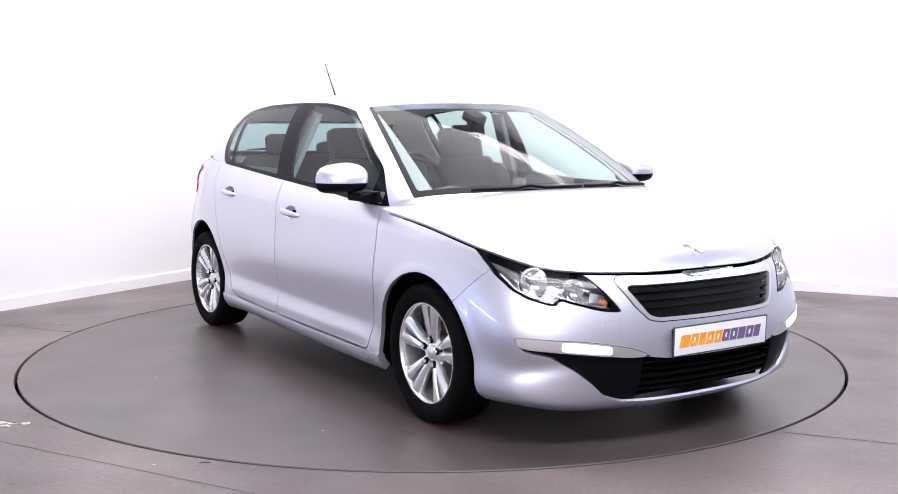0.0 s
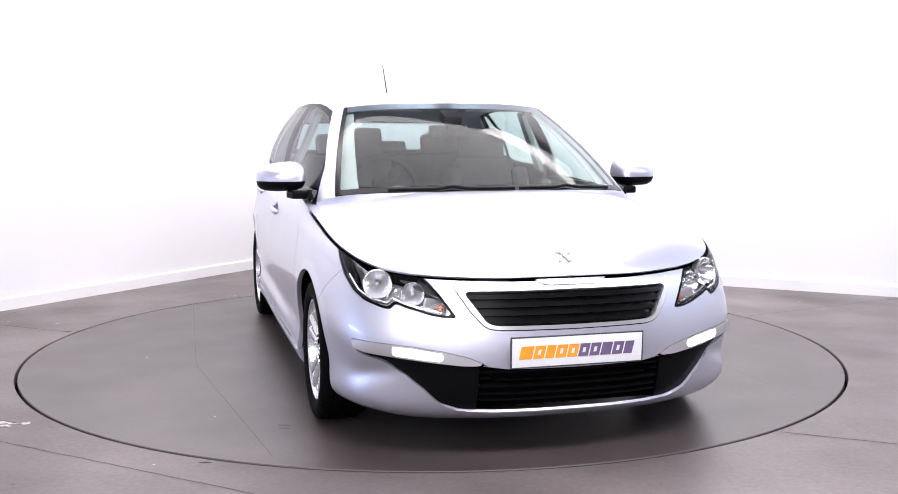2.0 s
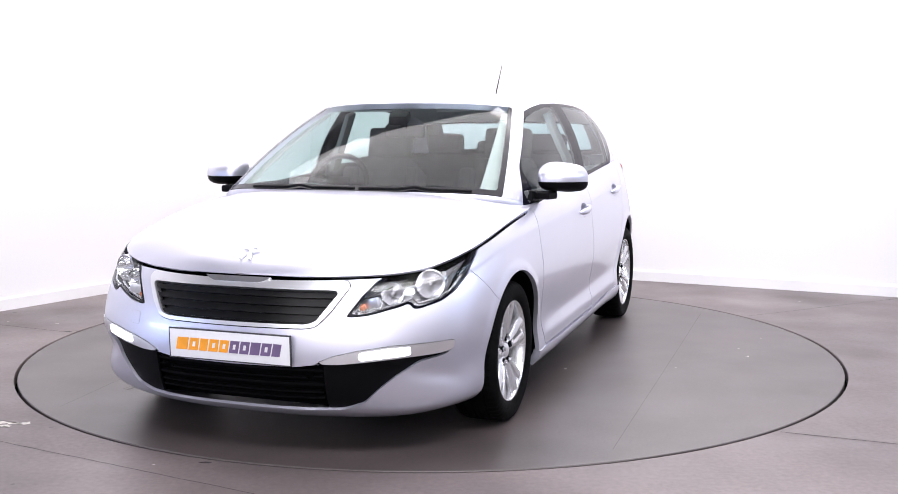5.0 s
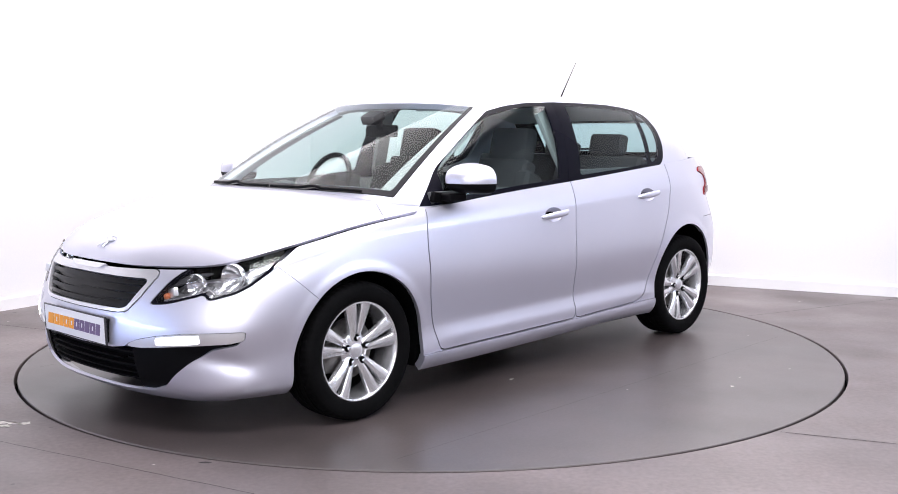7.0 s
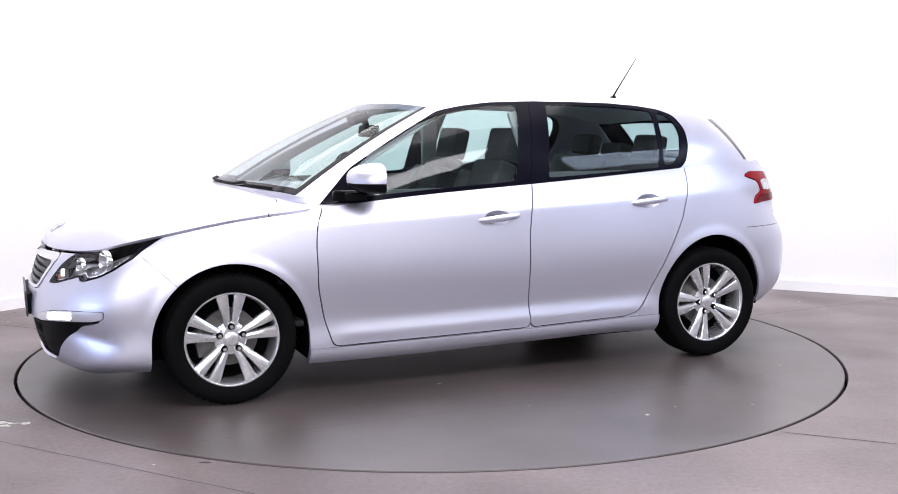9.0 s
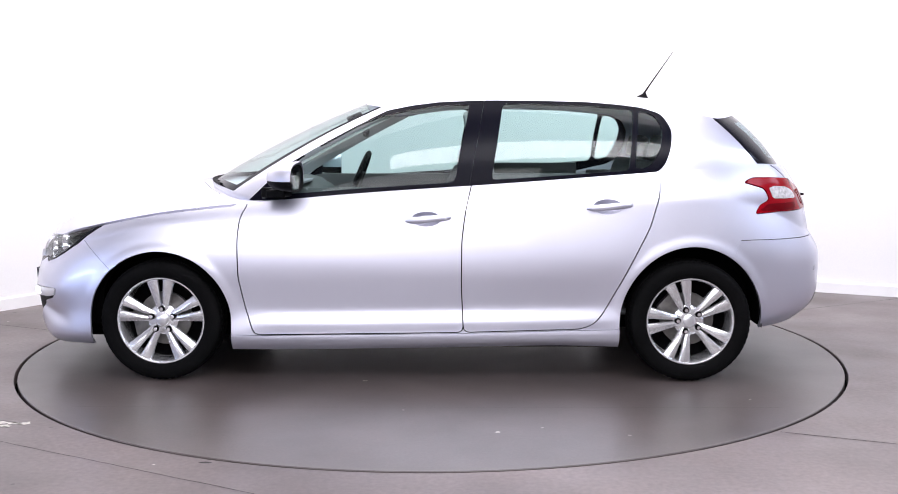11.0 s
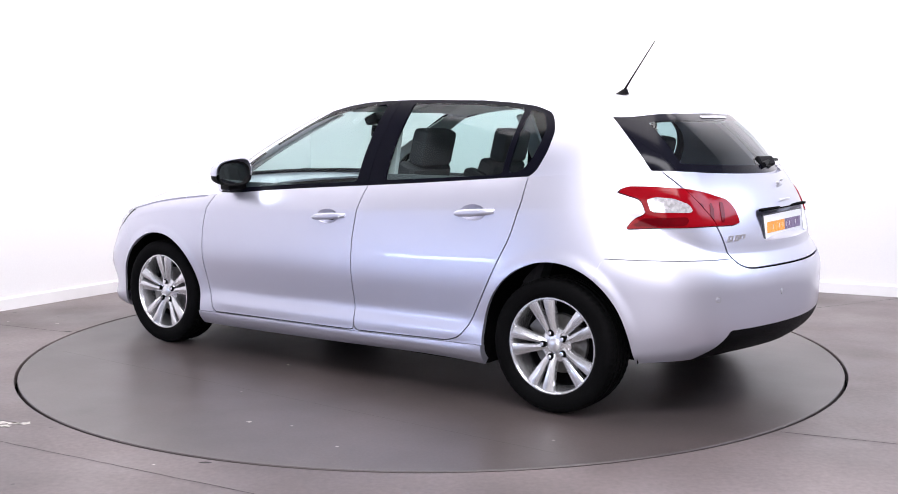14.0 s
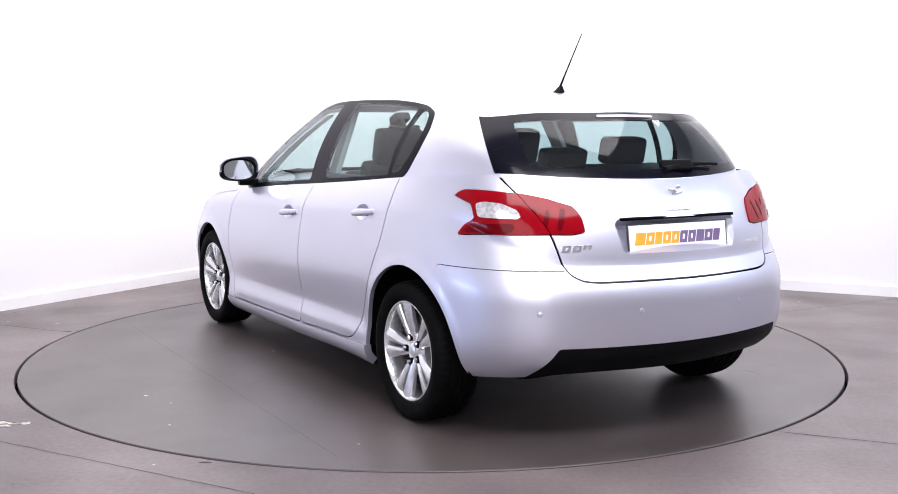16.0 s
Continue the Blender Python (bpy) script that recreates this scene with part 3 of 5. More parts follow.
flank_open = flank_open.keep(np.interp(flank_open.A[:, 0], way, belt[:, 2]) - flank_open.V[:, 2] + 1e-5 - 0.0105 * ahead + 0.01 * (1 - ahead))

# Outlines seen from the side (x, z)
FRONT_DOOR = [(0.872, 1.10), (0.872, 0.878), (0.905, 0.82), (0.918, 0.72), (0.915, 0.52), (0.885, 0.37), (0.843, 0.238), (-0.190, 0.252), (-0.180, 0.48), (-0.182, 0.71), (-0.20, 0.85), (-0.23, 0.98), (-0.26, 1.10)]
REAR_DOOR = [(-0.26, 1.10), (-0.23, 0.98), (-0.20, 0.85), (-0.182, 0.71), (-0.180, 0.48), (-0.190, 0.252), (-0.76, 0.268), (-0.83, 0.292), (-0.88, 0.35), (-0.97, 0.515), (-1.10, 0.77), (-1.148, 0.93), (-1.155, 1.10)]
SILL = [(0.97, 0.05), (0.97, 0.233), (-0.19, 0.247), (-0.76, 0.263), (-0.99, 0.268), (-0.99, 0.05)]
# Outlines seen from ahead or behind (y, z)
HEADLIGHT = [(0.445, 0.551), (0.500, 0.554), (0.535, 0.560), (0.630, 0.588), (0.655, 0.600), (0.668, 0.578), (0.692, 0.578), (0.755, 0.602), (0.786, 0.632), (0.808, 0.685), (0.813, 0.740), (0.808, 0.800), (0.60, 0.85), (0.572, 0.706), (0.533, 0.680), (0.497, 0.632)]
GRILLE = [(0.0, 0.505), (0.298, 0.507), (0.343, 0.515), (0.392, 0.569), (0.446, 0.658), (0.436, 0.678), (0.405, 0.686), (-0.1, 0.688), (-0.1, 0.505)]
# The intake's thin outer tip is drawn in as the shadow gap under the blade.
INTAKE = [(-0.1, 0.361), (0.266, 0.363), (0.341, 0.374), (0.430, 0.379), (0.514, 0.388), (0.613, 0.405), (0.806, 0.416), (0.770, 0.397), (0.700, 0.378), (0.626, 0.330), (0.560, 0.274), (0.506, 0.220), (0.430, 0.192), (0.320, 0.186), (-0.1, 0.186)]
BLADE = [(0.335, 0.376), (0.41, 0.408), (0.50, 0.429), (0.61, 0.445), (0.70, 0.450), (0.806, 0.456), (0.801, 0.420), (0.765, 0.409), (0.690, 0.402), (0.514, 0.384), (0.430, 0.376)]
TAILGATE = [(-0.1, 0.660), (0.43, 0.660), (0.486, 0.666), (0.525, 0.686), (0.545, 0.724), (0.577, 0.858), (0.655, 0.995), (0.677, 1.033), (0.688, 1.07), (0.69, 1.2), (-0.1, 1.2)]
# Outlines on the unrolled tail (way round, z)
TAILLIGHT = [(4.3335, 0.987), (4.3955, 1.01), (4.5155, 1.009), (4.6655, 1.0), (4.8355, 0.977), (4.9555, 0.95), (4.9875, 0.915), (5.0005, 0.85), (4.9455, 0.841), (4.8255, 0.843), (4.5655, 0.84), (4.3915, 0.831), (4.4255, 0.875), (4.4805, 0.898), (4.4535, 0.955), (4.3755, 0.976)]
TAIL_WHITE = [(4.478, 0.958), (4.500, 0.905), (4.700, 0.900), (4.675, 0.935), (4.60, 0.960), (4.52, 0.966)]

rest = flank_open
left["headlight"], rest = rest.split(facing(HEADLIGHT, 1.5, 3, 0.012))
left["tail"], rest = rest.split(along(TAILLIGHT, 0.012))
left["front_door"], rest = rest.split(side(FRONT_DOOR, 0.03), 0.0028)
left["rear_door"], rest = rest.split(side(REAR_DOOR, 0.03), 0.0028)
left["sill"], rest = rest.split(side(SILL, 0.01), 0.001)
left["tailgate"], rest = rest.split(facing(TAILGATE, -3, -1.4, 0.03), 0.0038)
left["grille"], rest = rest.split(facing(GRILLE, 1.8, 3, 0.015), 0.0018)
left["blade"], rest = rest.split(facing(BLADE, 1.5, 3, 0.006), 0.001)
left["intake"], rest = rest.split(facing(INTAKE, 1.5, 3, 0.01), 0.0)
left["front_bumper"], rest = rest.split(lambda s: np.minimum(s.V[:, 0] - 1.555 - (s.V[:, 2] - 0.565) * 1.05, s.V[:, 0] - 1.3))
left["rear_bumper"], rest = rest.split(lambda s: np.minimum(np.minimum(0.706 - s.V[:, 2], 8 * (-1.512 - s.V[:, 0] - (s.V[:, 2] - 0.618) * 0.38)), -1.3 - s.V[:, 0]))
left["fender"], left["quarter"] = rest.split(lambda s: s.V[:, 0] - 0.3)
left["valance"], left["rear_bumper"] = left["rear_bumper"].split(lambda s: np.minimum(0.408 - s.V[:, 2], 0.585 + (0.405 - s.V[:, 2]) * 0.45 - s.V[:, 1]), 0.0)

DLO = [(0.905, 0.868), (0.72, 1.050), (0.62, 1.124), (0.51, 1.205), (0.37, 1.284), (0.23, 1.334), (0.075, 1.366), (-0.075, 1.384), (-0.30, 1.391), (-0.51, 1.390), (-0.79, 1.384), (-0.96, 1.371), (-1.09, 1.354), (-1.185, 1.322), (-1.228, 1.245), (-1.218, 1.150), (-1.178, 1.06), (-1.11, 1.02), (-0.80, 0.95), (0.3, 0.86)]
FRONT_GLASS = [(0.72, 0.925), (0.705, 1.050), (0.515, 1.190), (0.36, 1.264), (0.22, 1.315), (0.07, 1.347), (-0.08, 1.366), (-0.222, 1.372), (-0.146, 0.986), (0.30, 0.958)]
REAR_GLASS_OUT = [(-0.388, 1.374), (-0.328, 1.000), (-0.60, 1.016), (-1.005, 1.044), (-1.040, 1.346), (-0.80, 1.366), (-0.51, 1.374)]
QUARTER_GLASS = [(-1.066, 1.340), (-1.034, 1.048), (-1.105, 1.062), (-1.150, 1.120), (-1.176, 1.200), (-1.180, 1.255), (-1.150, 1.310), (-1.12, 1.328)]
PILLAR_END = gc[3]
TAIL_START = gc[10]
on_house = lambda b0, b1, v0, v1: (lambda s: np.minimum(np.minimum((s.A[:, 0] - b0), (b1 - s.A[:, 0])), np.minimum((s.A[:, 1] - v0), (v1 - s.A[:, 1])) * 0.5))
screen_cut = lambda b1, v0, v1: (lambda s: np.minimum(b1 + 0.045 * (1 - s.A[:, 1]) - s.A[:, 0], np.minimum(s.A[:, 1] - v0, v1 - s.A[:, 1]) * 0.5))
flat_side = lambda poly, r: (lambda s: np.where(s.V[:, 1] > 0.4, np.where((s.A[:, 0] > PILLAR_END + 0.02) & (s.A[:, 0] < TAIL_START - 0.1), inside(rounded(poly, r), s.V[:, [0, 2]]), -0.1), -0.1))
dlo, shell = house.split(flat_side(DLO, 0.03), 0.0)
left["front_glass"], trim = dlo.split(flat_side(FRONT_GLASS, 0.025), 0.0)
left["rear_glass_side"], trim = trim.split(flat_side(REAR_GLASS_OUT, 0.02), 0.0)
left["quarter_glass"], left["window_trim"] = trim.split(flat_side(QUARTER_GLASS, 0.03), 0.0)
left["trim_front"], left["trim_rear"] = left["window_trim"].split(lambda s: s.V[:, 0] + 0.255 + (s.V[:, 2] - 1.17) * 0.18, 0.001)
screen, shell = shell.split(screen_cut(PILLAR_END - 0.072, 0.015, 0.992), 0.001)
left["windscreen"], left["screen_border"] = screen.split(screen_cut(PILLAR_END - 0.098, 0.065, 1.2), 0.0)
back, shell = shell.split(on_house(TAIL_START - 0.015, 99, 0.02, 0.985), 0.001)
left["rear_window"], left["rear_border"] = back.split(on_house(TAIL_START + 0.13, 99, 0.14, 0.86), 0.0)
left["pillar"] = shell.keep(0.0 * shell.V[:, 0] + 1)

# ---- roof: the roof edge drawn in towards the middle, with a crown ----
ROOF_X, ROOF_Z = [0.36, 0.15, 0.0, -0.3, -0.6, -0.9, -1.2, -1.45, -1.66], [1.385, 1.425, 1.442, 1.457, 1.455, 1.441, 1.417, 1.382, 1.326]
roof_mid = lambda x: spline(ROOF_X[::-1], ROOF_Z[::-1], x)
ks = np.linspace(1, 0, 44)
RP = np.empty((44, len(top), 3))
for i, k in enumerate(ks):
    RP[i, :, 0], RP[i, :, 1] = top[:, 0], top[:, 1] * k
    RP[i, :, 2] = top[:, 2] + (np.maximum(roof_mid(top[:, 0]), top[:, 2]) - top[:, 2]) * (1 - k ** 2.4)
left["roof"] = grid_sheet(RP, np.repeat(ks[:, None], len(top), 1)[:, :, None])
if left["roof"].normals()[len(left["roof"].V) // 2][2] < 0:
    left["roof"].F = [f[::-1] for f in left["roof"].F]
left["roof"] = left["roof"].finished()


# Hollows behind the door handles, and the recess of the rear plate
oval = lambda cx, cz, rx, rz: [(cx + rx * math.cos(w), cz + rz * math.sin(w)) for w in np.linspace(0, 2 * math.pi, 28, endpoint=False)]
HANDLES = {"front_door": (-0.005, 0.812), "rear_door": (-0.890, 0.872)}
for key, (hx, hz) in HANDLES.items():
    rule = side(oval(hx - 0.003, hz, 0.072, 0.037), 0)
    hollow, left[key] = left[key].split(rule, 0.0)
    sink = np.clip(rule(hollow) / 0.03, 0, 1)
    left[key + "_hollow"] = Sheet(hollow.V - hollow.normals() * (0.034 * np.sin(sink * math.pi / 2))[:, None], hollow.A[:, :1], hollow.F)
RECESS = [(-0.1, 0.760), (0.296, 0.764), (0.324, 0.896), (-0.1, 0.900)]
recess, left["tailgate"] = left["tailgate"].split(facing(RECESS, -3, -1.5, 0.015), 0.0)
left["recess"] = Sheet(recess.V + np.array([0.05, 0, 0]) * np.clip(facing(RECESS, -3, -1.5, 0.015)(recess) / 0.022, 0, 1)[:, None], recess.A[:, :1], recess.F)


# ---- panels ----
def pair(key, name, mat, label="", thick=0.012, parents=(None, None)):
    """The panel of each flank as a part of its own."""
    return [sheet_part(name, s, mat, q or car, label, thick) for s, q in ((left[key], parents[0]), (left[key].mirrored(), parents[1]))]


def middle(key, name, mat, label="", thick=0.012, parent=None):
    """A panel that spans the middle."""
    return sheet_part(name, left[key].whole(), mat, parent or car, label, thick)


hood = middle("hood", "hood", PAINT, "silver painted bonnet")
middle("cowl", "cowl", PAINT, "silver fender tops below the windscreen")
roof = middle("roof", "roof", PAINT, "silver painted roof")
pillars = middle("pillar", "pillar_frame", PAINT, thick=0.03)
front_bumper = middle("front_bumper", "front_bumper", PAINT, "silver front bumper")
rear_bumper = middle("rear_bumper", "rear_bumper", PAINT, "silver rear bumper")
part_valance = middle("valance", "rear_valance", BLACK_PLASTIC, "black plastic lower rear bumper", 0.015, rear_bumper)
tailgate = middle("tailgate", "tailgate", PAINT, "silver tailgate")
fenders = pair("fender", "front_fender", PAINT, thick=0.02)
quarters = pair("quarter", "rear_quarter_panel", PAINT, thick=0.02)
front_doors = pair("front_door", "front_door", PAINT)
rear_doors = pair("rear_door", "rear_door", PAINT)
left["sill"] = left["sill"].offset(0.008)
pair("sill", "sill", PAINT, thick=0.035)
pair("trim_front", "window_frame", BLACK_TRIM, "glossy black window surround", 0.012, front_doors)
pair("trim_rear", "window_frame", BLACK_TRIM, "glossy black window surround", 0.012, rear_doors)
panes = pair("front_glass", "window_pane", SIDE_GLASS, "tinted door window", 0, front_doors)
panes += pair("rear_glass_side", "window_pane", SIDE_GLASS, "tinted door window", 0, rear_doors)
panes += pair("quarter_glass", "quarter_pane", SIDE_GLASS, "tinted quarter light", 0, rear_doors)
windscreen = middle("windscreen", "windscreen", WINDSCREEN, "clear laminated windscreen", 0)
middle("screen_border", "windscreen_border", BLACK_GLOSS, "black band round the windscreen", 0.006)
rear_window = middle("rear_window", "rear_window", REAR_GLASS, "tinted rear window", 0, tailgate)
middle("rear_border", "rear_window_border", BLACK_GLOSS, "black band round the rear window", 0.008, tailgate)
for pane in panes + [windscreen, rear_window]:
    pane.visible_shadow = False
# An inset near-black copy of the flank, added as the shade in the gaps.
deep = flank_open.keep(flank_open.V[:, 2] - 0.21)
depth = 0.028 + 0.09 * np.clip((deep.V[:, 0] - 1.45) / 0.2, 0, 1) + 0.055 * np.clip((-deep.V[:, 0] - 1.75) / 0.1, 0, 1)
inner = Sheet(deep.V - deep.normals() * depth[:, None], deep.A[:, :1], deep.F)
inner.V[:, 1] = np.where(deep.V[:, 1] < 1e-6, 0.0, np.maximum(inner.V[:, 1], 1e-4))
sheet_part("gap_shade_shell", inner.whole(), VOID, car, "near-black inset sheet that paints the shade in the panel gaps", 0)


# ---- the car's fittings ----
def skin(x, z):
    """The left flank's y at (x, z)."""
    ok = np.abs(flank.V[:, 1]) > 0.5
    return float(flank.V[ok][np.argmin((flank.V[ok][:, 0] - x) ** 2 + (flank.V[ok][:, 2] - z) ** 2)][1])


def nose(y, z, ahead=True):
    """The body's x at (y, z) seen from ahead or behind."""
    ok = flank.V[:, 0] > 1.3 if ahead else flank.V[:, 0] < -1.5
    return float(flank.V[ok][np.argmin((flank.V[ok][:, 1] - abs(y)) ** 2 + (flank.V[ok][:, 2] - z) ** 2)][0])


def two(name, sheet, mat, parents, label="", thick=0.0):
    return [sheet_part(name, q, mat, p, label, thick) for q, p in zip((sheet, sheet.mirrored()), parents)]


for key, doors in (("front_door", front_doors), ("rear_door", rear_doors)):
    two("handle_hollow", left[key + "_hollow"], PAINT, doors, "hollow behind the handle", 0.004)


# -- door handles --
def handle_mesh(sign):
    """A pull: a bowed, tapering bar with a thick rounded section."""
    verts, faces, n, k = [], [], 22, 12
    for i in range(n + 1):
        u = i / n
        x = (0.5 - u) * 0.222
        bow = math.sin(math.pi * min(max(u * 1.02, 0), 1)) ** 0.45
        high = 0.0085 + 0.0085 * math.sin(math.pi * (0.12 + 0.80 * u)) ** 0.8
        if u < 0.12:
            high *= 0.45 + u / 0.12 * 0.55
        for j in range(k):
            w = 2 * math.pi * j / k
            verts.append((x, sign * (-0.004 + 0.026 * bow + 0.011 * math.cos(w)), 0.004 * (u - 0.5) + high * math.sin(w)))
    for i in range(n):
        for j in range(k):
            q = (i * k + j, i * k + (j + 1) % k, (i + 1) * k + (j + 1) % k, (i + 1) * k + j)
            faces.append(q if sign > 0 else q[::-1])
    faces += [tuple(range(k))[::sign], tuple(n * k + j for j in range(k))[::-sign]]
    return verts, faces


for (key, (hx, hz)), doors in zip(HANDLES.items(), (front_doors, rear_doors)):
    for sign, door in zip((1, -1), doors):
        y = skin(hx, hz)
        part("door_handle", handle_mesh(sign), PAINT, door, "silver pull handle", pose(hx - 0.012, sign * y, hz, 0, 4))
        if key == "front_door":
            part("lock", lathe([(0.001, 0.004), (0.005, 0.004), (0.006, 0.0)], 14, "Y"), SATIN, door, "small key lock", pose(hx - 0.098, sign * (y + 0.018), hz + 0.002, 0, 0, 0 if sign > 0 else 180))


# -- wheels --
def tyre_mesh():
    prof = [(0.208, 0.070), (0.214, 0.084), (0.222, 0.094), (0.240, 0.101), (0.258, 0.104), (0.274, 0.1025), (0.286, 0.098), (0.294, 0.090), (0.2985, 0.080),
            (0.3005, 0.066), (0.3008, 0.052), (0.294, 0.050), (0.294, 0.043), (0.3015, 0.041), (0.302, 0.018), (0.295, 0.016), (0.295, 0.009), (0.302, 0.007)]
    prof = prof + [(r, -y) for r, y in prof[::-1]]
    verts, faces = lathe(prof, 180, "Y")
    n = len(prof)
    verts = [list(v) for v in verts]
    for i in range(180):
        for k in range(n):
            if 5 <= k <= 10 or n - 11 <= k <= n - 6:
                if i % 3 == 0:
                    s = 1 - (0.016 if k in (8, 9, 10, n - 11, n - 10, n - 9) else 0.008)
                    verts[i * n + k][0] *= s
                    verts[i * n + k][2] *= s
    return verts, [f[::-1] for f in faces]


def spoke_mesh():
    """One arm of a twin spoke, along x from the hub to the rim, its face to +y, with a ridge."""
    rows = [(0.036, 0.0135, 0.0128, 0.056), (0.070, 0.0175, 0.0150, 0.066), (0.110, 0.0245, 0.0190, 0.075), (0.150, 0.0325, 0.0235, 0.081), (0.185, 0.0395, 0.0272, 0.086), (0.209, 0.0430, 0.0290, 0.086)]
    verts, faces, k = [], [], 8
    for r, off, half, y in rows:
        for z, dy in ((-half, -0.030), (-half, -0.007), (-half * 0.82, -0.002), (-half * 0.25, 0.001), (half * 0.25, -0.001), (half * 0.88, -0.009), (half, -0.014), (half, -0.030)):
            verts.append((r, y + dy, off + z))
    for i in range(len(rows) - 1):
        for j in range(k):
            faces.append((i * k + j, i * k + (j + 1) % k, (i + 1) * k + (j + 1) % k, (i + 1) * k + j))
    faces += [tuple(range(k))[::-1], tuple((len(rows) - 1) * k + j for j in range(k))]
    return verts, faces


def bolt_mesh():
    bm = bmesh.new()
    bmesh.ops.create_cone(bm, cap_ends=True, segments=6, radius1=0.0105, radius2=0.0095, depth=0.016)
    bmesh.ops.bevel(bm, geom=[e for e in bm.edges if e.calc_length() < 0.012], offset=0.0012, segments=2, affect="EDGES")
    bmesh.ops.rotate(bm, cent=(0, 0, 0), matrix=Matrix.Rotation(radians(-90), 3, "X"), verts=bm.verts)
    return bm


def wheel_thing():
    wheel = new("wheel")
    wheel.parent = car
    part("tyre", tyre_mesh(), RUBBER, wheel, "black road tyre", sharp=50)
    rim = [(0.196, -0.085), (0.198, -0.02), (0.199, 0.050), (0.203, 0.070), (0.206, 0.0855), (0.2105, 0.0905), (0.2155, 0.0905), (0.2175, 0.086), (0.215, 0.074), (0.210, 0.06)]
    part("rim", lathe(rim[::-1], 120, "Y"), ALLOY, wheel, "silver alloy rim barrel", sharp=35)
    # A black disc behind the spokes stands for the shade inside the barrel.
    part("barrel_shade", lathe([(0.001, -0.03), (0.197, -0.03)], 60, "Y"), VOID, wheel)
    for i in range(5):
        turn = 72 * i + 90
        for mirror in (1, -1):
            v, f = spoke_mesh()
            v = [(a, b, c * mirror) for a, b, c in v]
            part("spoke", (v, f if mirror < 0 else [q[::-1] for q in f]), ALLOY, wheel, m=pose(0, 0, 0, 0, turn, 0), sharp=24)
        w = radians(turn)
        # A flat black disc under each bolt paints the shade of its recess.
        part("bolt_shade", lathe([(0.001, 0.0665), (0.0150, 0.0665), (0.017, 0.05)], 18, "Y"), VOID, wheel, m=pose(0.056 * math.cos(w), 0, -0.056 * math.sin(w)))
        part("wheel_bolt", bolt_mesh(), CHROME, wheel, "bright hexagon wheel bolt", pose(0.056 * math.cos(w), 0.071, -0.056 * math.sin(w)))
    part("hub", lathe([(0.001, 0.058), (0.040, 0.058), (0.062, 0.052), (0.075, 0.044), (0.075, 0.0)], 48, "Y"), ALLOY, wheel, sharp=30)
    part("hub_cap", lathe([(0.001, 0.072), (0.012, 0.0715), (0.024, 0.069), (0.030, 0.065), (0.0315, 0.055)], 40, "Y"), SATIN, wheel, "silver centre cap", sharp=35)
    part("brake_disc", lathe([(0.06, 0.008), (0.132, 0.008), (0.133, 0.004), (0.133, -0.014)], 60, "Y"), STEEL, wheel, "grey brake disc", sharp=30)
    part("brake_caliper", box(0.09, 0.05, 0.13, 0.015, 2, pose(0.10, 0.0, 0.05, 0, -25, 0)), STEEL, wheel)
    return wheel


first_wheel = wheel_thing()
first_wheel.matrix_basis = pose(HUB_X, 0.782, HUB_Z + 0.003, 0, 36, 0)
copy_thing(first_wheel, pose(-HUB_X, 0.782, HUB_Z + 0.003, 0, -18, 0))
copy_thing(first_wheel, pose(HUB_X, -0.782, HUB_Z + 0.003, 0, 40, 0) @ pose(0, 0, 0, 0, 0, 180))
copy_thing(first_wheel, pose(-HUB_X, -0.782, HUB_Z + 0.003, 0, 61, 0) @ pose(0, 0, 0, 0, 0, 180))


# -- wheel wells, underbody --
def well_mesh(cx, cz, rx, rz, sign):
    verts, faces, n = [], [], 28
    for i in range(n + 1):
        w = math.pi * (-0.02 + 1.04 * i / n)
        x, z = cx + rx * math.cos(w), cz + rz * math.sin(w)
        for y in (skin(x, max(z, 0.3)) - 0.016, 0.55):
            verts.append((x, sign * y, z))
    for i in range(n):
        q = (2 * i, 2 * i + 1, 2 * i + 3, 2 * i + 2)
        faces.append(q if sign > 0 else q[::-1])
    faces.append(tuple(2 * i + 1 for i in range(n + 1)))
    return verts, faces


for sign in (1, -1):
    part("wheel_arch_liner", well_mesh(HUB_X, 0.295, 0.366, 0.372, sign), VOID, car, "black wheel arch liner")
    part("wheel_arch_liner", well_mesh(-HUB_X - 0.005, 0.285, 0.37, 0.408, sign), VOID, car, "black wheel arch liner")
# Slabs and silencer are near-black: the shade below the car is in their colour.
part("underbody", join(box(1.90, 1.68, 0.12, 0.03, 2, pose(0.0, 0, 0.225)), box(0.75, 1.10, 0.16, 0.05, 2, pose(-1.32, 0, 0.285)), box(1.00, 1.16, 0.16, 0.05, 2, pose(1.42, 0, 0.245)),
                       box(0.28, 0.70, 0.10, 0.04, 2, pose(-1.76, 0, 0.40)), box(0.20, 0.9, 0.03, 0.01, 2, pose(1.86, 0, 0.19))), VOID, car, "underbody slabs, near-black as the shade under the car")
part("exhaust_silencer", join(box(0.36, 0.56, 0.12, 0.05, 3, pose(-1.60, 0.05, 0.350))), VOID, car, "rear silencer, near-black as the shade under the car")
part("exhaust_pipe", tube([(-1.70, 0.42, 0.285), (-1.80, 0.43, 0.28), (-1.86, 0.43, 0.265)], 0.02, 12), STEEL, car)
part("rear_axle_beam", tube([(-1.31, -0.6, 0.27), (-1.31, 0.6, 0.27)], 0.045, 12), VOID, car)

